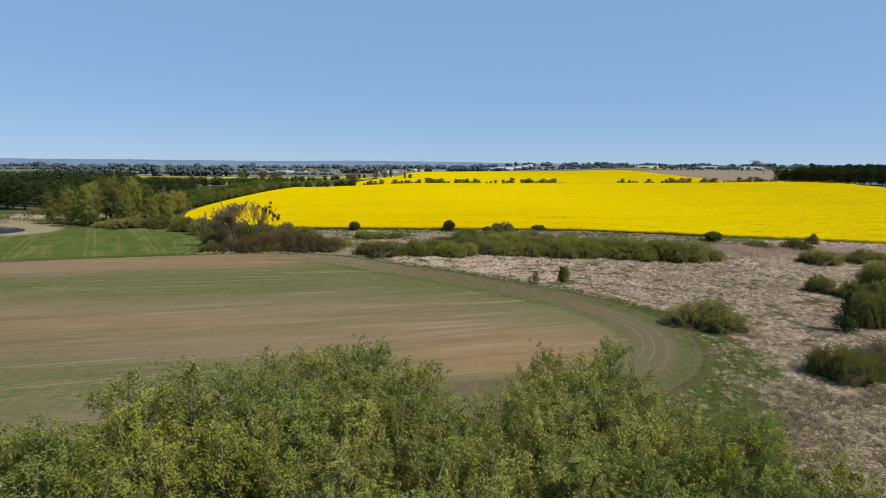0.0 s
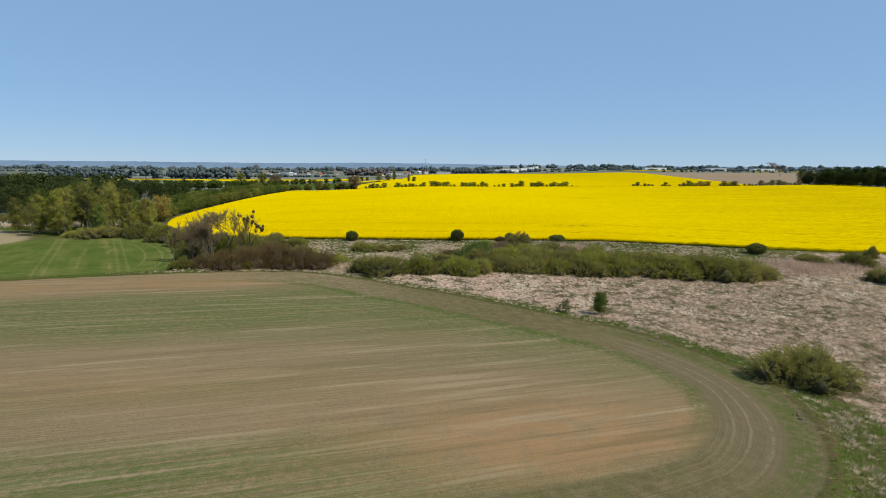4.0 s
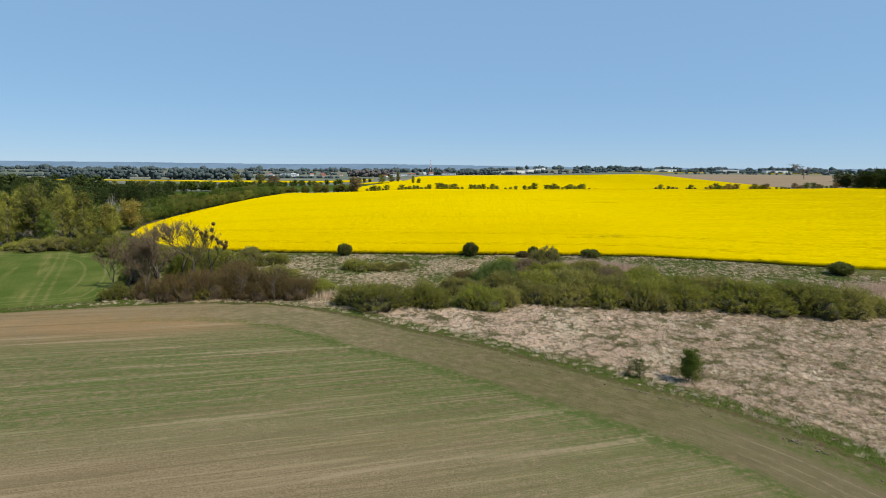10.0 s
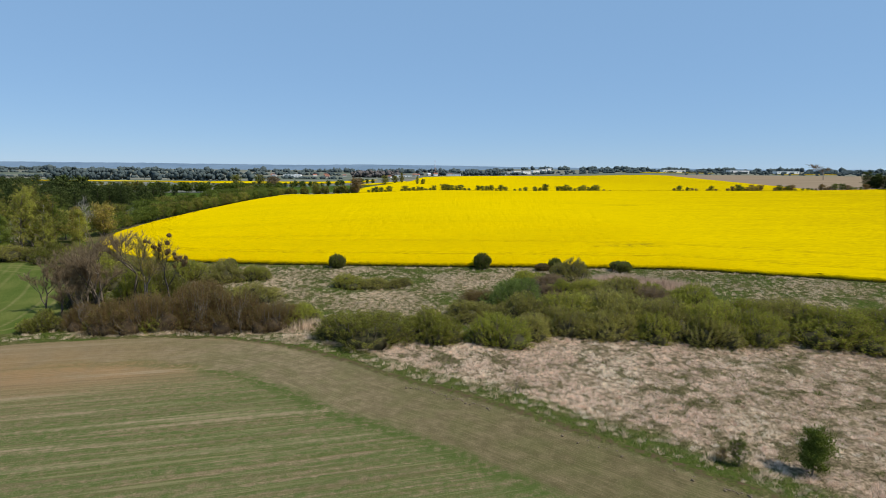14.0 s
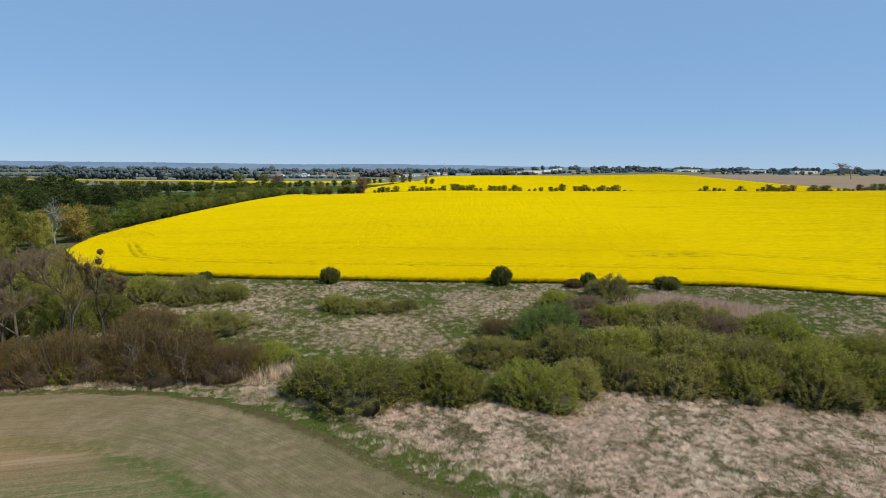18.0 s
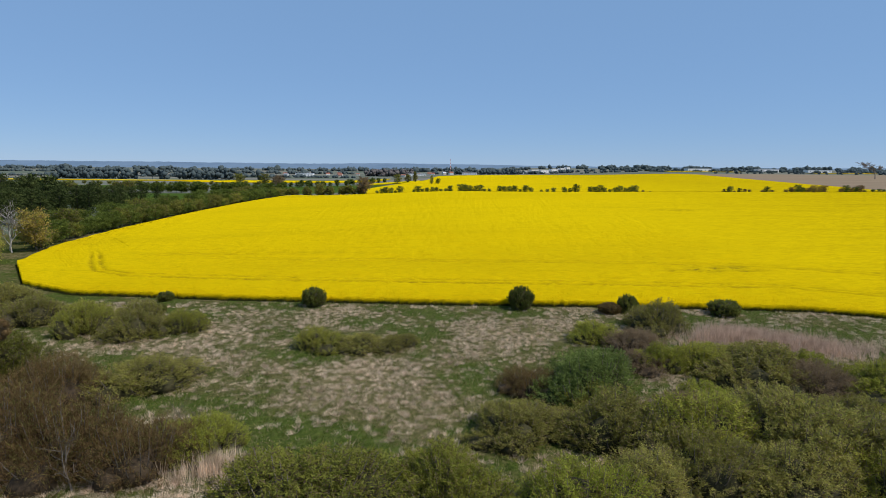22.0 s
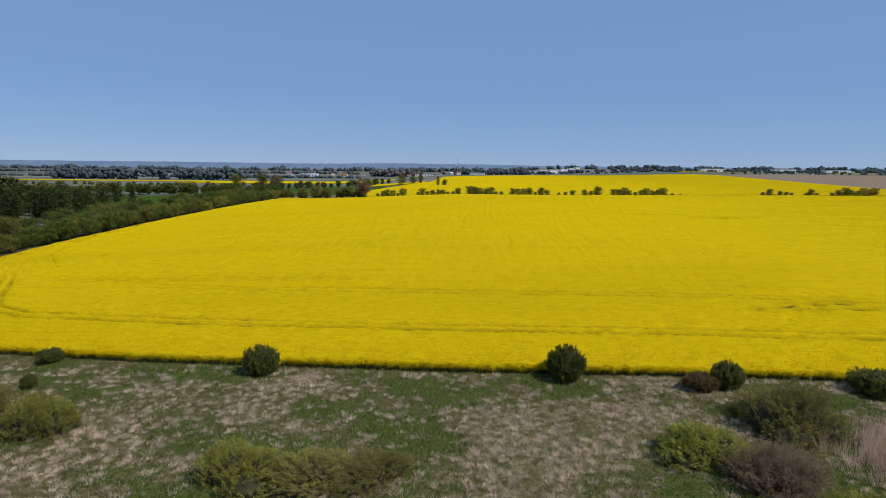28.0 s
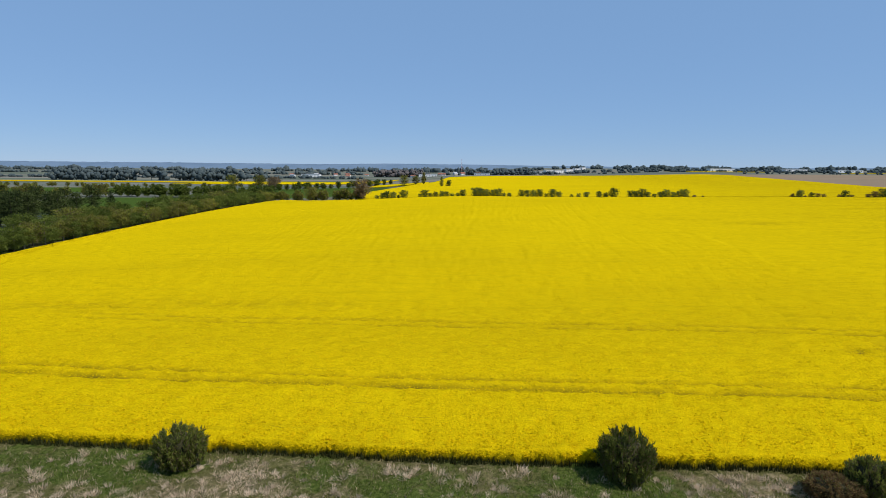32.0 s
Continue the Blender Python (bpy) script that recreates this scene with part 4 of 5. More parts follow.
# ---- shrubs and trees: meshes ----
def shrub_meshes(seed, plumes, per, length, width, lobes=9, upright=1.0, thick=0.05, core=0.80, ball=False, inner=None, slim=1.0):
    """A multi-stemmed shrub of radius 1 and height 1: upright leafy plumes on an uneven dome, its inside as solid cores
    coloured dark for shade, and its stems.
    """
    r = np.random.default_rng(seed)
    far = 0.62
    a, q = np.arange(lobes) * 2.4 + r.uniform(-0.7, 0.7, lobes), far * np.sqrt((np.arange(lobes) + 0.4) / lobes)
    C = np.stack([q * np.cos(a), q * np.sin(a)], 1)
    R = r.uniform(0.32, 0.56, lobes)
    T = r.uniform(0.66, 1.06, lobes) * (1 - 0.40 * (q / far) ** 2)
    if ball:
        way = unit(r.normal(size=(plumes, 3)))
        bulge = 1 + 0.09 * np.sin(way[:, 0] * 5 + seed) * np.cos(way[:, 1] * 4 + way[:, 2] * 3) + 0.05 * r.normal(size=plumes)
        tip = way * bulge[:, None] * np.array([1, 1, 0.50]) + np.array([0, 0, 0.50])
        C, R, T = np.zeros((1, 2)), np.array([0.86]), np.array([0.86])
    else:
        k = r.choice(lobes, plumes * 4, p=R * (R + T) / (R * (R + T)).sum())
        b, v = r.uniform(0, 6.283, len(k)), r.random(len(k)) ** 0.85
        u = np.where(r.random(len(k)) < 0.68, (1 - v ** 2) ** (1 / 2.6), np.sqrt(r.random(len(k))))
        tip = np.empty((len(k), 3))
        tip[:, :2] = C[k] + (R[k] * u)[:, None] * np.stack([np.cos(b), np.sin(b)], 1)
        tip[:, 2] = T[k] * np.sqrt(np.maximum(0.0, 1 - u ** 2.6)) * r.uniform(0.93, 1.06, len(k)) + 0.07
        dist = np.linalg.norm(tip[:, None, :2] - C[None], axis=2) / R[None]
        roof = (T[None] * np.sqrt(np.maximum(0.0, 1 - np.minimum(dist, 1) ** 2.6))).max(1)
        tip = tip[tip[:, 2] > roof * 0.80][:plumes]
    n = len(tip)
    out = tip[:, :2] * 0.75
    D = unit(np.concatenate([out, np.full((n, 1), upright)], 1) + r.normal(size=(n, 3)) * 0.17)
    if ball:
        D = unit(way + r.normal(size=(n, 3)) * 0.35 + np.array([0, 0, 0.25]))
    L = r.uniform(0.20, 0.36, n) * slim
    f = r.random((n, per)) ** 0.8
    P = tip[:, None] - D[:, None] * (L[:, None] * f)[..., None]
    ring = unit(r.normal(size=(n * per, 3))).reshape(n, per, 3)
    P = P + ring * (thick * (0.25 + 0.9 * f) * r.uniform(0.3, 1.0, (n, per)))[..., None]
    DD = D[:, None] * 0.75 + ring * 0.75 + r.normal(size=P.shape) * 0.30
    P, DD = P.reshape(-1, 3), DD.reshape(-1, 3)
    ok = P[:, 2] > 0.02
    P, DD, ring = P[ok], DD[ok], ring.reshape(-1, 3)[ok]
    V, F = blades(P, DD, r.uniform(0.6, 1.4, len(P)) * length, r.uniform(0.7, 1.3, len(P)) * width, r, 0.0, ring * 0.5 + np.array([0, 0, 0.8]))
    pieces, n_leaf = [(V, F)], len(F)
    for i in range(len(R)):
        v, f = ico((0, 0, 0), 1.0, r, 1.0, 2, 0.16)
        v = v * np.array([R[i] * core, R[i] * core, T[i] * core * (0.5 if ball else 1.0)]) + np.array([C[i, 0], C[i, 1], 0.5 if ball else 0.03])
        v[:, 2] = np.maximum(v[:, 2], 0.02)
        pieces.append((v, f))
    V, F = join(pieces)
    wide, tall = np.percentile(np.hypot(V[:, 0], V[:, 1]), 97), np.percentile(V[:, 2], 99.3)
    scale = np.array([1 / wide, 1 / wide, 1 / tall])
    crown = np_mesh("crown", V * scale, F, [LEAF["green"], inner or SHADED_TWIGS], slots=(np.arange(len(F)) >= n_leaf).astype(int))
    segs = []
    for p, d in zip(tip[:90], D[:90]):
        base = np.array([p[0] * 0.45, p[1] * 0.45, -0.03])
        m = (base + p) / 2 + np.array([p[0] * 0.12, p[1] * 0.12, 0.02])
        segs += [(base * scale, m * scale, 0.012, 0.008), (m * scale, (p + d * 0.02) * scale, 0.008, 0.003)]
    return crown, np_mesh("branchwork", *tubes(segs, 3), BARK)


def birch_meshes(seed, sprays, per, length, width):
    """A slender young birch of height 1: ascending limbs hung with drooping leafy sprays."""
    r = np.random.default_rng(seed)
    steps = 8
    lean = r.normal(size=2) * 0.03
    ts = np.linspace(0, 0.95, steps)
    spine = np.stack([lean[0] * ts + 0.012 * np.sin(5 * ts + seed), lean[1] * ts + 0.010 * np.cos(4 * ts + seed), ts], 1)
    segs = [(spine[i], spine[i + 1], 0.014 * (1 - ts[i]) + 0.0015, 0.014 * (1 - ts[i + 1]) + 0.0015) for i in range(steps - 1)]
    limbs, A, B, W = [], [], [], []
    for i in range(46):
        t = 0.10 + 0.85 * (i + r.random()) / 46
        p = np.array([np.interp(t, ts, spine[:, j]) for j in range(3)])
        u = (t - 0.10) / 0.90
        reach = (0.185 * (1 - u) ** 0.75 * (0.55 + 0.45 * min(1, u * 4)) + 0.060) * r.uniform(0.6, 1.2)
        ang = i * 2.4 + r.normal() * 0.4
        q = p + np.array([math.cos(ang) * reach, math.sin(ang) * reach, reach * r.uniform(0.7, 1.5)])
        limbs.append((p, q, 0.006 * (1 - 0.6 * u), 0.0012))
        A.append(p), B.append(q), W.append(reach + 0.02)
    A, B, W = np.array(A), np.array(B), np.array(W)
    k = r.choice(len(A), sprays, p=W / W.sum())
    f = r.uniform(0.15, 1.06, (sprays, 1)) ** 0.7
    root = A[k] * (1 - f) + B[k] * f + r.normal(size=(sprays, 3)) * (0.10 * W[k])[:, None]
    away = unit((B - A)[k] * np.array([1, 1, 0]) + 1e-4)
    D = unit(away * 0.35 + r.normal(size=(sprays, 3)) * 0.35 + np.array([0, 0, -0.75]))
    up = r.random(sprays) < 0.28
    D[up] = unit(away[up] * 0.3 + r.normal(size=(up.sum(), 3)) * 0.25 + np.array([0, 0, 0.9]))
    L = r.uniform(0.025, 0.065, sprays)
    g = r.random((sprays, per))
    P = root[:, None] + D[:, None] * (L[:, None] * g)[..., None] + r.normal(size=(sprays, per, 3)) * 0.0075
    DD = D[:, None] * 0.5 + r.normal(size=P.shape) * 0.6 + np.array([0, 0, -0.25])
    P, DD = P.reshape(-1, 3), DD.reshape(-1, 3)
    V, F = blades(P, DD, r.uniform(0.6, 1.4, len(P)) * length, r.uniform(0.7, 1.3, len(P)) * width, r, 0.0, np.repeat(away, per, 0) * 0.6 + np.array([0, 0, 0.7]))
    return np_mesh("trunk", *tubes(segs, 6), BARK), np_mesh("branchwork", *tubes(limbs, 3), BARK), np_mesh("crown", V, F, LEAF["green"])


def tree_meshes(seed, leaves, length, width, shape="birch", bark=None):
    """A leafed tree of height 1: trunk, limbs, crown."""
    r = np.random.default_rng(seed)
    bark = bark or BARK
    segs, limbs, tips = [], [], []
    base, x = np.zeros(3), np.zeros(3)
    lean = r.normal(size=2) * 0.03
    steps = 7
    spine = [np.array([lean[0] * t + 0.012 * math.sin(5 * t + seed), lean[1] * t, t]) for t in np.linspace(0, 0.93, steps)]
    for i in range(steps - 1):
        t0, t1 = i / steps, (i + 1) / steps
        segs.append((spine[i], spine[i + 1], 0.020 * (1 - t0) + 0.003, 0.020 * (1 - t1) + 0.003))
    lo = {"birch": 0.08, "poplar": 0.06, "round": 0.14, "pine": 0.14, "spruce": 0.04}[shape]
    count = {"birch": 30, "poplar": 34, "round": 22, "pine": 24, "spruce": 46}[shape]
    for i in range(count):
        t = lo + (0.93 - lo) * (i + r.random()) / count
        p = np.array([np.interp(t, np.linspace(0, 0.93, steps), [s[j] for s in spine]) for j in range(3)])
        u = (t - lo) / (0.95 - lo)
        if shape == "birch":
            reach, rise = 0.22 * (1 - u) ** 0.5 * (0.5 + 0.5 * min(1, u * 4)) + 0.025, 0.5
        elif shape == "poplar":
            reach, rise = 0.15 * (1 - u) ** 0.6 + 0.02, 1.6
        elif shape == "round":
            reach, rise = 0.36 * math.sqrt(max(0.05, 1 - (2 * u - 0.85) ** 2 / 1.6)), 0.45
        elif shape == "pine":
            reach, rise = 0.20 * math.sqrt(max(0.08, 1 - (1.7 * u - 0.75) ** 2)), 0.35
        else:
            reach, rise = 0.23 * (1 - u) + 0.015, -0.15
        a = i * 2.4 + r.normal() * 0.4
        reach *= r.uniform(0.7, 1.15)
        q = p + np.array([math.cos(a) * reach, math.sin(a) * reach, rise * reach * r.uniform(0.7, 1.2)])
        limbs.append((p, q, 0.0075 * (1 - 0.6 * u), 0.002))
        tips.append((p, q, reach))
    w = np.array([x[2] for x in tips]) + 0.03
    k = r.choice(len(tips), leaves, p=w / w.sum())
    A, B = np.array([t[0] for t in tips]), np.array([t[1] for t in tips])
    f = r.random(leaves) ** 0.6
    spread = (0.018 + 0.30 * w[k])[:, None]
    n = r.normal(size=(leaves, 3)) * np.array([1, 1, 0.75])
    P = A[k] * (1 - f)[:, None] + B[k] * f[:, None] + n * spread * 0.55
    out = P - np.array([0, 0, 0.5])
    out[:, 2] *= 0.3
    if shape == "birch":
        D = unit(out) * 0.6 + r.normal(size=P.shape) * 0.45 + np.array([0, 0, -0.6])
    elif shape in ("pine", "spruce"):
        D = unit(out) * 0.8 + r.normal(size=P.shape) * 0.5 + np.array([0, 0, 0.1])
    else:
        D = unit(out) * 0.5 + r.normal(size=P.shape) * 0.6 + np.array([0, 0, 0.35])
    keep = P[:, 2] > 0.03
    V, F = blades(P[keep], D[keep], r.uniform(0.6, 1.4, keep.sum()) * length, r.uniform(0.7, 1.3, keep.sum()) * width, r, 0.0, unit(out[keep]) + np.array([0, 0, 0.6]))
    return np_mesh("trunk", *tubes(segs, 6), bark), np_mesh("branchwork", *tubes(limbs, 3), bark), np_mesh("crown", V, F, LEAF["green"])


def bare_segs(r, height, spread, levels=4, split=3, lean=0.35, first=0.34, rise=0.0):
    """Branching of a leafless tree: rows of tapered pieces."""
    out = []

    def grow(p, d, length, rad, level):
        d = d / np.linalg.norm(d)
        mid = p + d * length * 0.5 + r.normal(size=3) * length * 0.05
        q = mid + (d + r.normal(size=3) * 0.13) * length * 0.5
        out.append((p, mid, rad, rad * 0.82, level)), out.append((mid, q, rad * 0.82, rad * 0.62, level))
        if level >= levels:
            return
        for i in range(split + (level > 1)):
            s = r.normal(size=3) * spread
            s[2] = abs(s[2]) * 0.4 + (0.1 if level < 2 else -0.05) + rise
            start = q if i < 2 else mid
            grow(start, d * (1 - lean) + s, length * r.uniform(0.55, 0.82), rad * r.uniform(0.42, 0.60), level + 1)

    grow(np.array([0.0, 0, -0.1]), np.array([r.normal() * 0.08, r.normal() * 0.08, 1.0]), height * first, height * 0.018, 0)
    return out


def bare_meshes(seed, height, spread, levels, split, bark, twigs=0, twig_mat=None, first=0.34, rise=0.0, fine=1.0):
    r = np.random.default_rng(seed)
    S = bare_segs(r, height, spread, levels, split, first=first, rise=rise)
    top = max(s[1][2] for s in S)
    k = height / top
    S = [(a * k, b * k, c, d, l) for a, b, c, d, l in S]
    trunk = np_mesh("trunk", *tubes([s[:4] for s in S if s[4] <= 1], 6), bark)
    limbs = np_mesh("branchwork", *tubes([s[:4] for s in S if s[4] > 1], 3), bark)
    crown = None
    if twigs:
        ends = [s for s in S if s[4] >= levels - 1]
        i = r.integers(0, len(ends), twigs)
        A, B = np.array([e[0] for e in ends]), np.array([e[1] for e in ends])
        f = r.random((twigs, 1))
        P = A[i] * (1 - f) + B[i] * f
        D = unit(B[i] - A[i]) + r.normal(size=(twigs, 3)) * 0.55 + np.array([0, 0, 0.3])
        crown = np_mesh("twig_crown", *blades(P, D, r.uniform(0.35, 0.9, twigs) * height / 11, r.uniform(0.025, 0.05, twigs) * height / 11 * fine, r), twig_mat or LEAF["purple"])
    return trunk, limbs, crown, S


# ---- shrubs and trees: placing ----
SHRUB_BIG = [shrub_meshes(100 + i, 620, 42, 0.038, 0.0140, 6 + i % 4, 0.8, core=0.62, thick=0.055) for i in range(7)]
SHRUB_WIDE = [shrub_meshes(130 + i, 560, 40, 0.055, 0.0085, 10, 0.9, 0.06, 0.52, inner=SHADED_TWIGS_BROWN, slim=1.15) for i in range(4)]
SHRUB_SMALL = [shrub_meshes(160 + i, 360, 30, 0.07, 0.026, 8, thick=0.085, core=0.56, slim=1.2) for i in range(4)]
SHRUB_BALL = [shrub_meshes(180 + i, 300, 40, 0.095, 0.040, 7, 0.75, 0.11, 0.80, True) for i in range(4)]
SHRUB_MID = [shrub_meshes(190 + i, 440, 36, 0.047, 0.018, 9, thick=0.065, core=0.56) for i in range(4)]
count_of = {}


def take(pool, key):
    count_of[key] = count_of.get(key, -1) + 1
    return pool[count_of[key] % len(pool)]


def thing(name, x, y, sx, sy, sz, turn, label, category, group="", sink=0.06):
    ob = new(name)
    ob.empty_display_size = 0.2
    ob.matrix_basis = pose(x, y, gz(x, y) - sink, 0, 0, turn) @ Matrix.Diagonal((sx, sy, sz, 1))
    return tagged(ob, label, category, group)


def shrub(x, y, w, h, tone, label, pool=None, name="willow_shrub", group="", category="shrub"):
    key = "big" if w > 5.5 else "small"
    crown, stems = take(pool or (SHRUB_BIG if w > 5.5 else SHRUB_SMALL), key)
    ob = thing(name, x, y, w / 2 * random.uniform(1.05, 1.3), w / 2 * random.uniform(0.95, 1.12), h * 0.95, random.uniform(0, 360), label, category, group)
    part("crown", crown, ob, mat=LEAF[tone])
    part("branchwork", stems, ob)
    return ob


TONE = {"dark": "dark green", "green": "fresh green", "deep": "deep bluish green", "yellow": "yellow-green", "grey": "grey-green", "brown": "brown just-budding", "purple": "purplish leafless"}
THICKET = [(-9.0, 140.8, 12.2, 3.9, "dark"), (0.8, 143.0, 8.4, 4.3, "green"), (9.3, 141.3, 8.4, 4.1, "yellow"), (5.9, 152.6, 7.8, 2.9, "grey"), (14.7, 161.6, 11.2, 4.8, "deep"),
           (8.9, 162.0, 6.2, 2.5, "brown"), (20.1, 179.0, 6.9, 2.7, "yellow"), (23.9, 175.5, 7.4, 2.8, "purple"), (25.0, 169.5, 5.6, 3.0, "yellow"), (30.1, 184.4, 8.2, 4.4, "grey"),
           (14.6, 152.0, 9.7, 4.3, "grey"), (21.0, 150.3, 10.4, 4.9, "green"), (28.7, 149.6, 10.7, 5.4, "grey"),
           (14.8, 144.6, 8.0, 3.3, "grey"), (19.5, 146.6, 8.2, 3.6, "grey"), (25.5, 145.6, 8.5, 3.8, "grey"), (32.0, 144.6, 8.5, 3.8, "green"), (38.5, 142.8, 8.0, 3.8, "grey")]
THICKET_EAST = [(34.9, 147.0, 9.7, 5.0, "grey"), (40.2, 145.3, 9.0, 5.2, "green"), (34.1, 166.4, 12.0, 4.0, "grey"), (29.2, 169.1, 7.5, 3.1, "green"),
                (38.5, 163.5, 8.5, 3.1, "purple"), (45.2, 161.0, 11.8, 4.1, "yellow"), (48.5, 151.5, 9.0, 4.1, "green"), (57.0, 144.0, 13.5, 5.0, "green"),
                (67.3, 143.0, 12.5, 5.0, "dark"), (75.0, 142.0, 10.6, 4.8, "grey"), (54.5, 150.5, 12.0, 4.4, "grey"), (46.0, 144.5, 8.5, 4.6, "green")]
MEADOW_SHRUBS = [(-15.4, 174.8, 6.3, 2.7, "green"), (-10.0, 175.0, 6.4, 1.9, "grey"), (-5.6, 175.3, 5.8, 1.8, "grey"), (-47.6, 180.7, 8.7, 4.1, "green"), (-40.8, 180.9, 10.5, 4.2, "grey"),
                 (-35.2, 181.8, 6.2, 3.0, "green"), (-29.5, 161.1, 9.9, 3.2, "grey")]
THICKET_WEST = [(-37.7, 144.2, 7.8, 5.2, "brown"), (-32.7, 147.5, 9.3, 5.6, "brown"), (-46.5, 158.0, 6.5, 6.0, "yellow"), (-27.0, 146.5, 9.2, 5.2, "brown"), (-22.0, 145.8, 7.8, 4.0, "brown"),
                (-18.5, 148.9, 5.6, 3.0, "yellow"), (-42.5, 143.6, 7.5, 4.4, "brown"), (-51.4, 143.0, 5.2, 2.8, "dark"), (-47.0, 145.0, 6.0, 3.6, "brown"), (-36.0, 158.0, 8.0, 4.5, "brown"), (-45.0, 163.0, 9.0, 5.0, "dark")]
EAST_SHRUBS = [(101.0, 158.0, 9.4, 2.5, "grey"), (112.0, 156.8, 8.2, 3.4, "dark"), (122.6, 165.4, 3.4, 3.4, "dark"), (104.3, 137.5, 9.2, 3.6, "grey"), (119.0, 139.4, 11.0, 3.4, "grey"),
               (82.6, 107.3, 6.2, 3.7, "dark"), (85.5, 102.5, 6.0, 3.4, "dark"), (96.0, 108.3, 7.5, 5.4, "dark"), (73.5, 83.0, 7.5, 5.6, "dark"), (83.0, 92.0, 9.0, 5.5, "dark")]
EAST_LOW = [(50.5, 60.0, 8.0, 4.0, "dark"), (45.0, 80.0, 10.2, 4.5, "grey"), (58.0, 61.0, 9.0, 4.4, "purple"), (70.0, 58.0, 10, 4.5, "dark"), (91.0, 84.0, 10, 5.5, "dark"), (108, 122, 9, 4, "grey")]
for rows, where in ((THICKET, "on the wet meadow"), (THICKET_EAST, "in the thicket beside the sedge bed"), (MEADOW_SHRUBS, "standing alone in dry grass"),
                    (THICKET_WEST, "by the bare trees"), (EAST_SHRUBS, "among pinkish reeds"), (EAST_LOW, "at the edge of the sedge bed")):
    for x, y, w, h, tone in rows:
        shrub(x, y, w, h, tone, f"rounded {TONE[tone]} willow shrub {where}", group="willow shrubs", pool=SHRUB_WIDE if (tone in ("brown", "purple") and w > 5.5) else None)

fill = random.Random(21)
for x0, y0, x1, y1, n in ((-2, 141, 12, 143, 2), (8, 152, 46, 150, 6), (12, 158, 46, 156, 6), (20, 170, 44, 166, 4), (48, 148, 76, 145, 4), (-46, 146, -20, 147, 6), (-45, 180, -36, 181, 2)):
    for i in range(n):
        u = (i + 0.5) / n
        tone = fill.choice(["grey", "green", "grey", "yellow", "purple"] if y0 != 146 or x0 > 0 else ["brown", "brown", "brown", "yellow"])
        shrub(x0 + (x1 - x0) * u + fill.uniform(-1, 1), y0 + (y1 - y0) * u + fill.uniform(-1.5, 1.5), fill.uniform(5.6, 8), fill.uniform(1.8, 3.0), tone, f"low {TONE[tone]} willow shrub within the thicket", group="willow shrubs", pool=SHRUB_WIDE if tone in ("brown", "purple") else SHRUB_MID)

# single bushes at the edge of the rapeseed
shrub(-20.6, 195.6, 3.6, 3.1, "bush", "round dark green bush beside the rapeseed", name="round_bush", pool=SHRUB_BALL)
shrub(12.4, 195.0, 3.9, 3.7, "bush", "tall dark green bush beside the rapeseed", name="round_bush", pool=SHRUB_BALL)
shrub(28.7, 193.2, 2.8, 3.0, "bush", "small dark green bush beside the rapeseed", name="round_bush", pool=SHRUB_BALL)
shrub(25.8, 192.8, 3.0, 1.8, "brown", "low brownish bush beside the rapeseed", name="round_bush", pool=SHRUB_BALL)
shrub(43.4, 192.4, 4.6, 2.4, "bush", "low dark bush beside the rapeseed", name="round_bush", pool=SHRUB_BALL)
shrub(-45.5, 198.0, 2.6, 1.6, "bush", "small dark bush beside the rapeseed", name="round_bush", pool=SHRUB_BALL)
shrub(95.0, 172.0, 4.6, 3.0, "bush", "dark green bush beside the rapeseed", name="round_bush", pool=SHRUB_BALL)
tr, li, tw, _ = bare_meshes(371, 1.9, 0.6, 3, 4, BARK, 700, LEAF["brown"], first=0.25)
ob = thing("bare_shrub", 9.2, 124.0, 1, 1, 1, 0, "small brown leafless bush on the grass margin", "shrub")
part("trunk", tr, ob), part("branchwork", li, ob), part("twig_crown", tw, ob)
shrub(-42.6, 190.8, 1.3, 1.5, "bush", "tiny dark bush in green grass", name="round_bush", pool=SHRUB_BALL)

TREES = {
    "birch": [birch_meshes(20 + i, 620, 20, 0.0150, 0.0068) for i in range(6)],
    "single": [tree_meshes(92, 6000, 0.050, 0.028, "round")],
    "grove": [tree_meshes(40 + i, 8000, 0.030, 0.0125, "birch", BARK_PALE) for i in range(4)],
    "poplar": [tree_meshes(50 + i, 3000, 0.040, 0.018, "poplar") for i in range(2)],
    "round": [tree_meshes(60 + i, 2600, 0.055, 0.028, "round") for i in range(4)],
    "pine": [tree_meshes(70 + i, 2600, 0.045, 0.018, "pine", BARK_DARK) for i in range(4)],
    "spruce": [tree_meshes(80 + i, 1800, 0.050, 0.022, "spruce", BARK_DARK) for i in range(2)],
}


def tree(kind, x, y, h, w, tone, label, group, name="tree"):
    """w scales the width of the crown."""
    trunk, limbs, crown = take(TREES[kind], kind)
    ob = thing(name, x, y, h * w, h * w, h, random.uniform(0, 360), label, "tree", group)
    part("trunk", trunk, ob)
    part("branchwork", limbs, ob)
    part("crown", crown, ob, mat=LEAF[tone])
    return ob


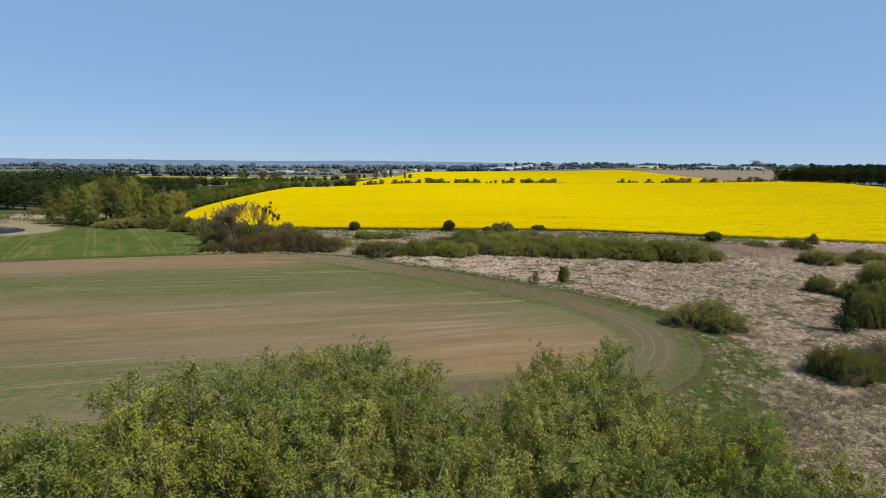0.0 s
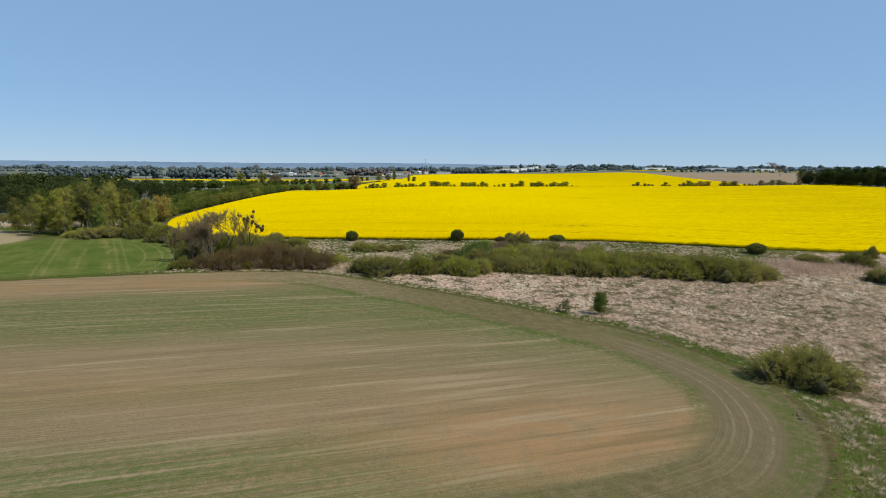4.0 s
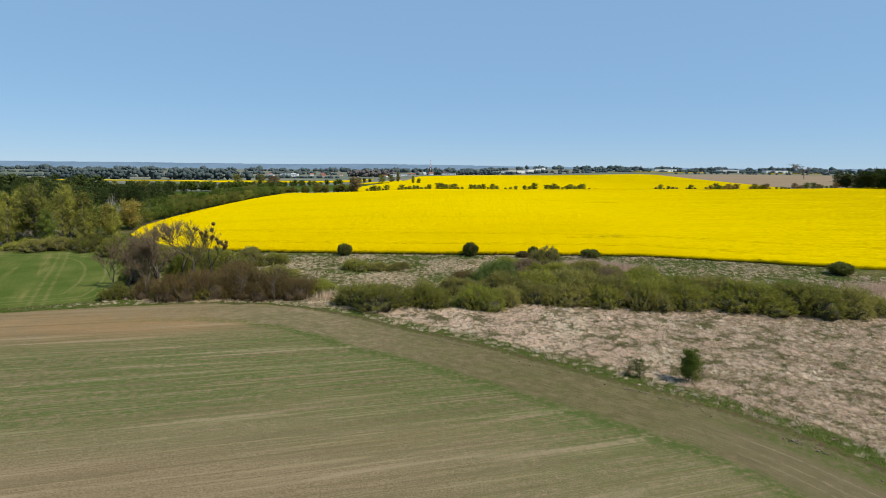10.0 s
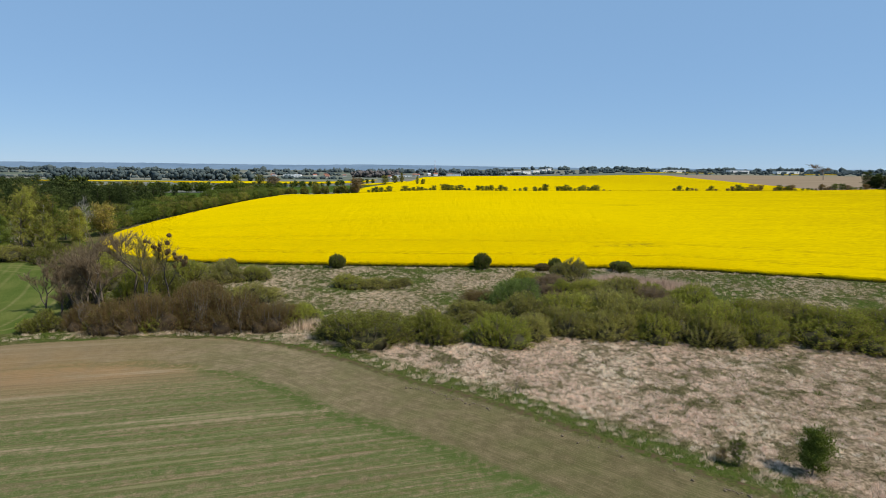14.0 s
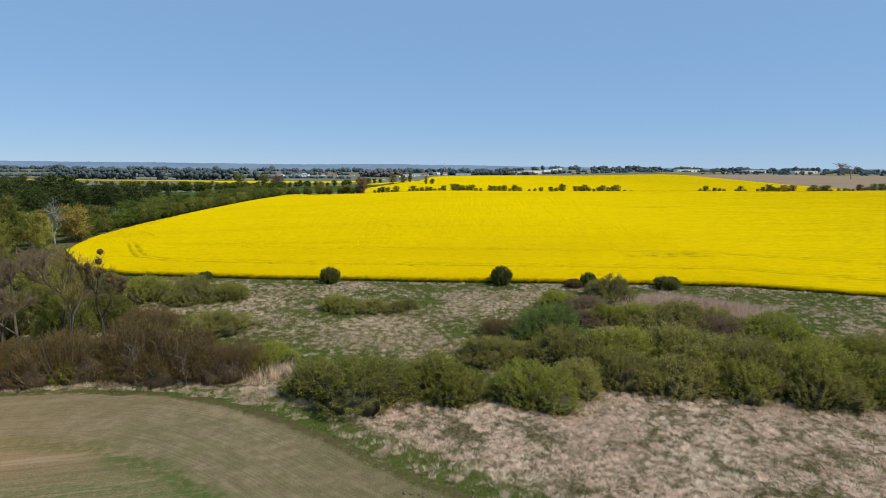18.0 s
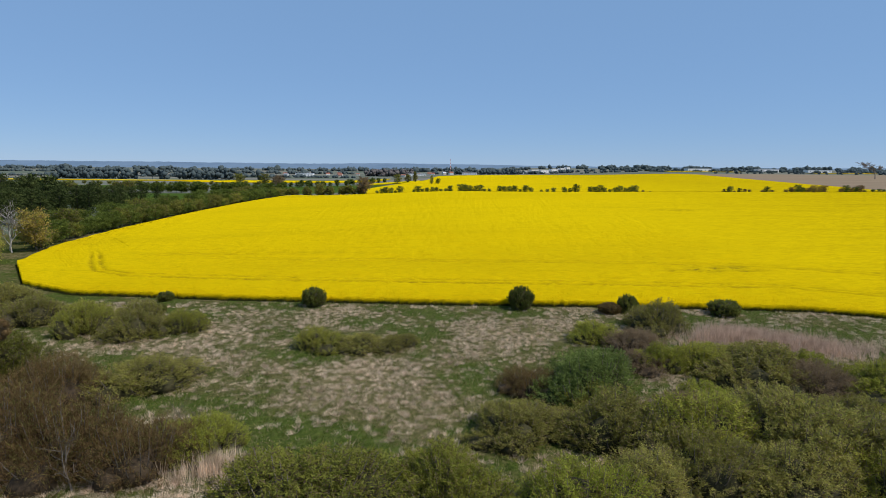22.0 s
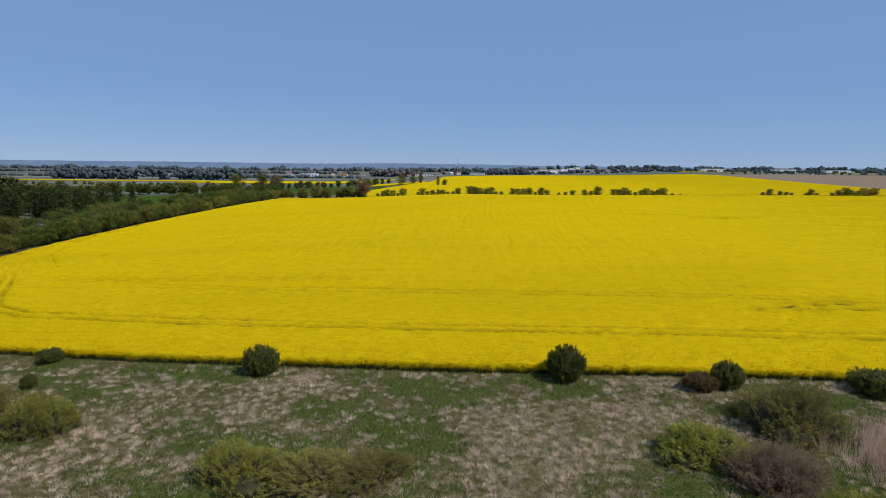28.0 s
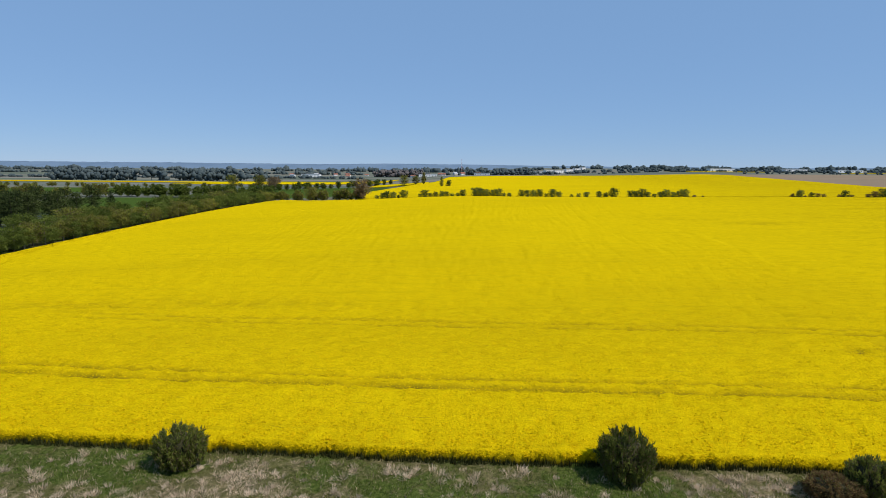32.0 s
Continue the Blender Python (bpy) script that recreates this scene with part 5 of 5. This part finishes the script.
# young trees below the start of the flight
spots = random.Random(31)
for i in range(20):
    for j in range(10):
        x, y = -32 + 2.75 * (i + 0.5 * (j % 2)) + spots.uniform(-0.9, 0.9), 16.5 + 2.5 * j + spots.uniform(-0.9, 0.9)
        if y > np.interp(x, [-34, -24, -19, -16, -12, -8, -5, -1.5, 0.5, 3, 5.5, 8, 11, 14, 16, 18, 20, 22], [13, 19, 24.5, 29, 34, 37.5, 39.5, 39.5, 34, 31.5, 34, 38.5, 39.5, 38.5, 35, 30, 25, 16]):
            continue
        tree("birch", x, y, spots.uniform(10.3, 11.3), spots.uniform(1.0, 1.25), spots.choice(["birch", "ash", "ash", "birch", "birch", "ash", "green", "yellow"]), "young birch with fresh drooping spring foliage", "young trees by the field", "birch_tree")

# small round tree and spruce at the sedge bed
tree("single", 30.3, 109.2, 3.7, 0.84, "hedge", "small dark green tree with a short trunk on the grass margin", "", "small_tree")
tree("birch", 25.1, 110.4, 2.3, 1.7, "hedge", "small sparse sapling on the grass margin", "", "sapling")
tree("birch", 24.0, 111.0, 1.3, 1.6, "brown", "small sparse sapling on the grass margin", "", "sapling")
tree("spruce", 66.2, 79.4, 6.4, 1.2, "pine", "dark green young spruce beside the sedge bed", "", "spruce_tree")

# grove west of the rapeseed
GROVE = [(-119, 210, 13.6, "birch"), (-110, 213, 15.5, "ash"), (-109, 225, 14.5, "birch"), (-127, 213, 12.0, "birch"), (-117, 222, 15.0, "ash"), (-122, 228, 14.0, "green"), (-101, 219, 11.5, "ash"), (-131, 222, 12.5, "green"), (-114, 206, 10.0, "birch"), (-105, 209, 9.5, "green"), (-97, 212, 9.0, "birch"), (-124, 205, 9.5, "ash"), (-96, 225, 9.5, "birch"), (-103, 226, 12.5, "green"), (-113, 232, 14.5, "ash"), (-128, 232, 14, "birch"), (-120, 216, 13, "birch"), (-106, 217, 13.5, "birch"), (-133, 212, 11, "ash"), (-115, 218, 14.5, "green")]
for i, (x, y, h, tone) in enumerate(GROVE):
    tree("birch" if i % 3 else "grove", x, y, h * 1.12, 1.25 if i % 3 else 1.0, {"birch": "green", "ash": "dark", "green": "hedge"}[tone], "olive-green birch at the edge of the wood", "birch grove", "birch_tree")
tree("poplar", -106, 229, 14, 1.1, "ochre", "yellowish budding tree at the edge of the wood", "birch grove")
tree("poplar", -101, 232, 10.5, 1.3, "ochre", "ochre budding tree at the edge of the wood", "birch grove")
tree("round", -101, 246, 10.2, 1.0, "ochre", "ochre budding tree at the edge of the wood", "birch grove")
tree("round", -108, 238, 9.0, 1.0, "birch", "round pale green tree at the edge of the wood", "birch grove")
for x, y, w, h, tone in [(-101, 203, 12, 3.6, "grey"), (-108, 204, 10, 3.1, "green"), (-90, 203, 10.3, 4.3, "dark"), (-78, 194, 9.6, 4.8, "dark"), (-68, 184, 9, 5.6, "green"),
                         (-60, 170, 8, 4.5, "dark"), (-55, 158, 7, 4.2, "dark"), (-70, 196, 8, 3.6, "grey"), (-58, 184, 9, 4.0, "grey"), (-84, 205, 8, 4.5, "green")]:
    shrub(x, y, w, h, tone, f"{TONE[tone]} shrub along the green crop field", name="field_shrub", group="field shrubs", pool=SHRUB_MID)
for x, y, w, h in [(-148, 240, 10, 4), (-135, 232, 9, 4.5), (-160, 246, 8, 3)]:
    shrub(x, y, w, h, "grey", "grey-green willow shrub by the pond", group="willow shrubs")

# leafless trees
for i, (x, y, h) in enumerate([(-51, 149.5, 9.6), (-47, 148.5, 10.6), (-49.0, 153, 11.4), (-47.8, 146.8, 10.4), (-46, 156, 11.8), (-53.5, 155, 9.6), (-50.5, 146.5, 8.4), (-45.5, 146.0, 9.0), (-56, 151, 8.0)]):
    tr, li, tw, _ = bare_meshes(300 + i, h * 1.08, 0.46, 4, 3, BARK_GREY, 5600, LEAF["purple"], first=0.28, rise=0.12, fine=0.72)
    ob = thing("bare_tree", x, y, 1, 1, 1, i * 50, "leafless grey-brown tree in the thicket", "tree", "bare trees")
    part("trunk", tr, ob), part("branchwork", li, ob), part("twig_crown", tw, ob)
tr, li, tw, _ = bare_meshes(320, 12.6, 0.36, 4, 3, BARK, 3500, LEAF["ochre"], first=0.28, rise=0.16, fine=0.8)
ob = thing("bare_tree", -42.5, 151.5, 1, 1, 1, 20, "tall tree with yellowish opening buds", "tree", "bare trees")
part("trunk", tr, ob), part("branchwork", li, ob), part("twig_crown", tw, ob, "yellowish buds")
tr, li, tw, S = bare_meshes(336, 12.2, 0.42, 5, 2, BARK_DARK, 900, LEAF["purple"], first=0.26, rise=0.14, fine=0.7)
ob = thing("mistletoe_tree", -39.4, 153.6, 1, 1, 1, 0, "gnarled dark leafless tree carrying brownish mistletoe balls", "tree")
part("trunk", tr, ob), part("twig_crown", tw, ob)
boughs = part("branchwork", li, ob)
ends = sorted([s for s in S if s[4] >= 2 and s[1][2] > 5.5], key=lambda s: -s[1][2])
ball_r = np.random.default_rng(9)
for i in range(22):
    s = ends[int(i * len(ends) / 22)]
    n = unit(ball_r.normal(size=(260, 3)))
    V, F = blades(n * 0.22, n + ball_r.normal(size=n.shape) * 0.5, 0.22, 0.07, ball_r)
    v, f = ico((0, 0, 0), 0.30, ball_r, 1.0, 2)
    V, F = join([(V, F), (v, f)])
    part("mistletoe", np_mesh("mistletoe", V * ball_r.uniform(0.65, 1.05) + s[1], F, LEAF["brown"]), boughs, "round brownish mistletoe ball")
for i, (x, y, h) in enumerate([(-108.5, 247, 13), (-105, 243, 10)]):
    tr, li, tw, _ = bare_meshes(340 + i, h, 0.45, 4, 3, BARK_PALE, 300, LEAF["farbare"])
    ob = thing("dead_tree", x, y, 1, 1, 1, 0, "pale dead tree with bare branches", "tree")
    part("trunk", tr, ob), part("branchwork", li, ob), part("twig_crown", tw, ob)
for i, (x, y, w) in enumerate([(-30.5, 143.5, 5), (-25.0, 143.2, 5), (-46, 143.0, 5), (-20.5, 150, 4)]):
    tr, li, tw, _ = bare_meshes(360 + i, w, 0.55, 3, 4, BARK, 500, LEAF["brown"], first=0.2)
    ob = thing("bare_shrub", x, y, 1, 1, 1, i * 70, "tangled leafless shrub in the thicket", "shrub", "bare shrubs")
    part("trunk", tr, ob), part("branchwork", li, ob), part("twig_crown", tw, ob)

# ---- hedge and wood along the west side ----
for i in range(96):
    y = 250 + 226 * i / 95 + random.uniform(-1, 1)
    x = float(np.interp(y, [250, 256, 288, 330, 430, 475], [-101, -103.5, -106.5, -107.3, -107, -102.5])) + random.uniform(-2.0, 0.8)
    tree("round", x - 1.5, y, random.uniform(3.4, 6.2), 1.35, random.choice(["hedge", "hedge", "dark", "hedge", "green"]), "dark green leafy hedgerow bush beside the rapeseed", "hedgerow bushes", "hedge_bush")
for i in range(64):
    y = 258 + 219 * i / 63
    x = -112 - random.uniform(0, 14)
    tree("round", x, y, random.uniform(5, 7.5), 1.4, random.choice(["hedge", "dark", "hedge", "hedge"]), "leafy hedgerow tree beside the rapeseed", "hedgerow trees")
wood_r = random.Random(5)
for i in range(120):
    u, v = (i * 0.6180339) % 1, i / 120
    y = 262 + 122 * v + wood_r.uniform(-2, 2)
    x = -140 - 125 * u ** 1.2 - (8 if y < 300 else 0)
    tree("pine", x, y, wood_r.uniform(10, 12.5) + 3.5 * min(1, max(0, (-x - 165) / 30)), 1.3, "pine", "tall dark green pine in the wood", "pine wood", "pine_tree")
for i in range(34):
    tree("pine", -186 - i * 4.6 + wood_r.uniform(-2, 2), 263 + wood_r.uniform(-2, 4), wood_r.uniform(14, 16.5), 1.2, "pine", "tall dark green pine at the edge of the wood", "pine wood", "pine_tree")
tree("spruce", -138, 380, 11, 1.3, "pine", "dark spruce at the corner of the wood", "", "spruce_tree")


def wood(name, places, kind, tone, label, category="wood", far=False):
    """Far trees joined into one object: places of (x, y, height, width)."""
    pieces = []
    clump_r = np.random.default_rng(len(places))
    for i, (x, y, h, w) in enumerate(places):
        if far:
            for j in range(6):
                a, q = clump_r.uniform(0, 6.28), 0.30 * h * w * (j > 0) * clump_r.uniform(0.6, 1.2)
                rad = h * w * clump_r.uniform(0.14, 0.24)
                pieces.append(ico((x + q * math.cos(a), y + q * math.sin(a), gz(x, y) + (h - rad if j == 0 else h * clump_r.uniform(0.16, 0.62))), rad, clump_r, clump_r.uniform(0.8, 1.2), 1, 0.22))
            tv, tf = tubes([(np.array([x, y, gz(x, y) - 0.2]), np.array([x, y, gz(x, y) + h * 0.6]), h * 0.025, h * 0.012)], 3)
            pieces.append((tv, np.concatenate([tf[:, [0, 1, 2]], tf[:, [0, 2, 3]]])))
            continue
        trunk, limbs, crown = TREES[kind][i % len(TREES[kind])]
        n = len(crown.vertices)
        V = np.empty(n * 3, np.float32)
        crown.vertices.foreach_get("co", V)
        V = V.reshape(-1, 3, 3)
        step = max(1, int(len(V) / FAR_LEAVES))
        V = V[i % step::step]
        c = V.mean(1, keepdims=True)
        V = c + (V - c) * math.sqrt(step) * 1.15
        V = V.reshape(-1, 3) * np.array([h * w, h * w, h])
        a = i * 1.7
        V = V @ np.array([[math.cos(a), math.sin(a), 0], [-math.sin(a), math.cos(a), 0], [0, 0, 1]]) + np.array([x, y, gz(x, y)])
        pieces.append((V, np.arange(len(V)).reshape(-1, 3)))
        tv, tf = tubes([(np.array([x, y, gz(x, y) - 0.2]), np.array([x, y, gz(x, y) + h * 0.7]), h * 0.018, h * 0.006)], 3)
        pieces.append((tv, np.concatenate([tf[:, [0, 1, 2]], tf[:, [0, 2, 3]]])))
    V, F = join(pieces)
    return tagged(new(name, np_mesh(name, V, F, LEAF[tone])), label, category, kind="stuff")


FAR_LEAVES = 420
fr = random.Random(11)


def rows(n, x0, y0, x1, y1, jitter, h0, h1, w0, w1):
    return [(x0 + (x1 - x0) * (i + 0.5) / n + fr.uniform(-jitter, jitter), y0 + (y1 - y0) * (i + 0.5) / n + fr.uniform(-jitter, jitter) * 0.6, fr.uniform(h0, h1), fr.uniform(w0, w1)) for i in range(n)]


wood("pine_wood", rows(90, -205, 330, -420, 340, 45, 13, 17, 1.1, 1.4), "pine", "pine", "inner part of the dark pine wood")
wood("tree_belt", rows(46, -215, 512, -112, 500, 5, 5, 8, 1.0, 1.3), "round", "hedge", "belt of trees behind the small meadow")
wood("tree_belt", rows(50, -430, 500, -222, 505, 10, 5, 8, 1.0, 1.3), "round", "dark", "belt of trees behind the small meadow")
wood("tree_belt", rows(60, -470, 680, -165, 690, 7, 2.6, 4.2, 1.2, 1.6), "round", "dark", "low dark tree belt across the plain")
wood("tree_belt", rows(36, -118, 486, -45, 440, 3.5, 3.5, 6, 1.0, 1.3), "round", "dark", "dark bushes at the far corner of the rapeseed")
wood("tree_belt", rows(26, -150, 600, -60, 700, 5, 4, 7, 1.0, 1.3), "round", "hedge", "bushes between the far fields")
# far hedge: clumps with gaps between them
for x0, x1, h in ((-39.5, -23.5, 3.6), (-18.5, 5, 4.0), (8, 26.5, 4.2), (29, 49, 3.8), (51.5, 61.5, 4.0), (64, 73, 4.2), (78, 104, 4.6)):
    n = max(3, int((x1 - x0) / 2.6))
    for i in range(n):
        x = x0 + (x1 - x0) * (i + 0.5) / n
        tree("round", x, float(np.interp(x, RAPE_NORTH[2:, 0], RAPE_NORTH[2:, 1])) + 2.0, h * random.uniform(0.5, 1.25), 1.25, "hedge", "dark green hedge bush between the yellow fields", "far hedge bushes", "hedge_bush")
for x0, x1, h in ((106.5, 108, 1.5), (110, 112.5, 1.6), (149.5, 166, 3.4), (170, 178, 3.2), (183, 206, 4.2), (212, 228, 3.6), (230, 252, 3.8), (254, 272, 4.2)):
    n = max(1, int((x1 - x0) / 2.6))
    for i in range(n):
        x = x0 + (x1 - x0) * (i + 0.5) / n
        tree("round", x, 412 + random.uniform(0, 1), h * random.uniform(0.45, 1.25), 1.25, random.choice(["hedge", "brown", "hedge"]), "dark hedge bush between the yellow fields", "far hedge bushes", "hedge_bush")
# trees standing alone on the plain
for x, y, h, kind, tone in ((-196, 652, 12, "round", "dark"), (-172, 652, 12, "round", "dark"), (-150, 622, 11, "round", "purple"), (-158, 640, 10, "round", "purple"), (-76, 452, 8, "round", "dark"),
                            (-46, 436, 10.5, "round", "purple"), (-44, 640, 9, "round", "dark"), (-34, 642, 8, "round", "dark"), (-27, 640, 11, "poplar", "dark"), (-10, 565, 8, "poplar", "yellow"), (-5, 568, 5, "round", "hedge"),
                            (285, 428, 5, "round", "brown"), (-330, 500, 12, "round", "dark")):
    tree(kind, x, y, h, 1.2, tone, "single tree on the plain behind the yellow field", "trees on the plain")
tr, li, tw, _ = bare_meshes(390, 15, 0.5, 4, 3, BARK, 5000, LEAF["purple"])
ob = thing("bare_tree", 406, 643, 1.7, 1.7, 1.05, 0, "large leafless tree beyond the far hedge", "tree")
part("trunk", tr, ob), part("branchwork", li, ob), part("twig_crown", tw, ob)
# wood on the east side
for i in range(60):
    u = i / 59
    tree("pine", 279 + 90 * u ** 1.5 + wood_r.uniform(-1, 1), 417 - 95 * u + wood_r.uniform(0, 6), wood_r.uniform(9, 12), 1.3, "pine", "dark pine at the edge of the eastern wood", "eastern wood", "pine_tree")
wood("pine_wood", rows(110, 300, 425, 470, 370, 14, 10, 13, 1.2, 1.5), "pine", "pine", "dark eastern pine wood behind the rapeseed")
# rows of tall poplars and far woods, hazed through their foliage colour
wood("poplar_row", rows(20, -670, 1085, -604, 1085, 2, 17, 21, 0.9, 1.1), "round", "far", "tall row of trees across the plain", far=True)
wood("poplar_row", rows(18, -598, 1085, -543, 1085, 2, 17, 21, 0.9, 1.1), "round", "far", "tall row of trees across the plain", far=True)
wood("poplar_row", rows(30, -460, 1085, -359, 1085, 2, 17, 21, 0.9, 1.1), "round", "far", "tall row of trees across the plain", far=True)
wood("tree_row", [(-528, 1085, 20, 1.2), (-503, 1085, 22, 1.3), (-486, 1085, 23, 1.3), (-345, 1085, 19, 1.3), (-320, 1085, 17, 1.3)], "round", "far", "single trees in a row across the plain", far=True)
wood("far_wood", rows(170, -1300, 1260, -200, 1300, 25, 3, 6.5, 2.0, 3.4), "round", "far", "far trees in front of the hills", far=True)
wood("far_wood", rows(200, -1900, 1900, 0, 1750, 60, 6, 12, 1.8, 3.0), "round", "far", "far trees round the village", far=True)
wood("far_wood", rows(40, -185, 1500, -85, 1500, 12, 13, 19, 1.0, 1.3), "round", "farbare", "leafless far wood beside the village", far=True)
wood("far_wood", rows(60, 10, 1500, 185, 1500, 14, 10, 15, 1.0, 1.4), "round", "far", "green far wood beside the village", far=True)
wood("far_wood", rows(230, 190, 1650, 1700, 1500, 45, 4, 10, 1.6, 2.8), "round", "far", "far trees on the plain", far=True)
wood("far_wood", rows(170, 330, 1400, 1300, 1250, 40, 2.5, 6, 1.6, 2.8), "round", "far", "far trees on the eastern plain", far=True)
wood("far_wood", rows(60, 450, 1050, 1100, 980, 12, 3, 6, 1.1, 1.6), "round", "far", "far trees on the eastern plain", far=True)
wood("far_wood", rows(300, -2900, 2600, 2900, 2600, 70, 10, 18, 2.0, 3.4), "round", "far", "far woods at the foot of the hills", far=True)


# ---- village ----
PLASTER = plain_mat("plaster_white", (0.70, 0.69, 0.66), (0.80, 0.79, 0.76), 0.3)
PLASTER_W = plain_mat("plaster_warm", (0.48, 0.42, 0.34), (0.60, 0.54, 0.45), 0.3)
TILE = plain_mat("roof_tile", (0.22, 0.09, 0.06), (0.32, 0.15, 0.10), 0.8)
SLATE = plain_mat("roof_slate", (0.20, 0.20, 0.21), (0.30, 0.30, 0.31), 0.8)
METAL = plain_mat("roof_metal", (0.45, 0.46, 0.47), (0.60, 0.61, 0.62), 0.2, 0.5)
PANE = plain_mat("window_dark", (0.04, 0.05, 0.06), (0.08, 0.09, 0.10), 1.0, 0.2)
RED = plain_mat("mast_red", (0.45, 0.07, 0.05), (0.55, 0.10, 0.07), 1.0)


def box(sx, sy, sz, mat, name="wall"):
    bm = bmesh.new()
    bmesh.ops.create_cube(bm, size=1)
    bmesh.ops.scale(bm, vec=(sx, sy, sz), verts=bm.verts)
    bmesh.ops.translate(bm, vec=(0, 0, sz / 2), verts=bm.verts)
    return bm_mesh(name, bm, mat)


def gable(sx, sy, sz, mat):
    """A pitched roof with eaves."""
    bm = bmesh.new()
    a, b = sx / 2 + 0.4, sy / 2 + 0.5
    vs = [bm.verts.new(p) for p in ((-a, -b, 0), (a, -b, 0), (a, b, 0), (-a, b, 0), (-a, 0, sz), (a, 0, sz))]
    for f in ((0, 1, 5, 4), (2, 3, 4, 5), (1, 2, 5), (3, 0, 4), (3, 2, 1, 0)):
        bm.faces.new([vs[i] for i in f])
    return bm_mesh("roof", bm, mat)


def building(name, x, y, sx, sy, sz, wall, roof, pitch, turn, label, storeys=1, bays=3):
    ob = thing(name, x, y, 1, 1, 1, turn, label, "building", "village buildings", 0.3)
    front = part("wall", box(sx, sy, sz, wall), ob)
    if pitch > 0.8:
        r = part("roof", gable(sx, sy, pitch, roof), ob)
        r.location.z = sz
        c = part("chimney", box(0.9, 0.9, 2.2, TILE, "chimney"), r)
        c.location = (sx * 0.2, 0, pitch * 0.6)
    else:
        r = part("roof", box(sx + 0.8, sy + 0.8, 0.6, roof, "roof"), ob)
        r.location.z = sz + 0.004
    glass = box(sx / bays * 0.22, 0.12, sz / storeys * 0.35, PANE, "window")
    for s in range(storeys):
        for b in range(bays):
            w = part("window", glass, front)
            w.location = (-sx / 2 + sx * (b + 0.5) / bays, -sy / 2 - 0.03, sz * (s + 0.3) / storeys)
    return ob


for i, (x, w, h) in enumerate(((270, 26, 15), (300, 30, 13), (331, 24, 14), (356, 20, 15), (374, 12, 17))):
    building("apartment_block", x, 1815 + 6 * i, w, 14, h - 4, PLASTER, METAL, 0.6, 24, "long white apartment block on the horizon", 4, 5)
br = random.Random(3)
for i in range(26):
    x = -400 + 470 * i / 25 + br.uniform(-6, 6)
    y = br.uniform(1440, 1640)
    building("house", x, y, br.uniform(8, 12), br.uniform(7, 9), br.uniform(3, 4.5), br.choice([PLASTER, PLASTER, PLASTER_W]), br.choice([TILE, SLATE, TILE, METAL]), br.uniform(2.2, 3.4), br.uniform(-30, 30),
             "small far house with a pitched roof", 1, 3)
for x, y, w, h, m in ((-322, 1420, 40, 7, METAL), (-62, 1430, 40, 5, METAL), (60, 1440, 34, 5, SLATE), (215, 1700, 40, 9, METAL), (620, 1500, 60, 7, METAL), (760, 1450, 50, 7, METAL), (900, 1480, 60, 6, METAL)):
    building("warehouse", x, y, w, 18, h, PLASTER, m, 0.5, br.uniform(-8, 8), "low pale warehouse with a flat roof", 1, 6)
mast = thing("radio_mast", 22.8, 2200, 1, 1, 1, 0, "slim red and white radio mast in the village", "mast")
for i in range(8):
    part("section", np_mesh("section", *tubes([(np.array([0, 0, i * 6.0]), np.array([0, 0, i * 6.0 + 6]), 1.3 - i * 0.09, 1.2 - i * 0.09)], 6), RED if i % 2 else PLASTER), mast)
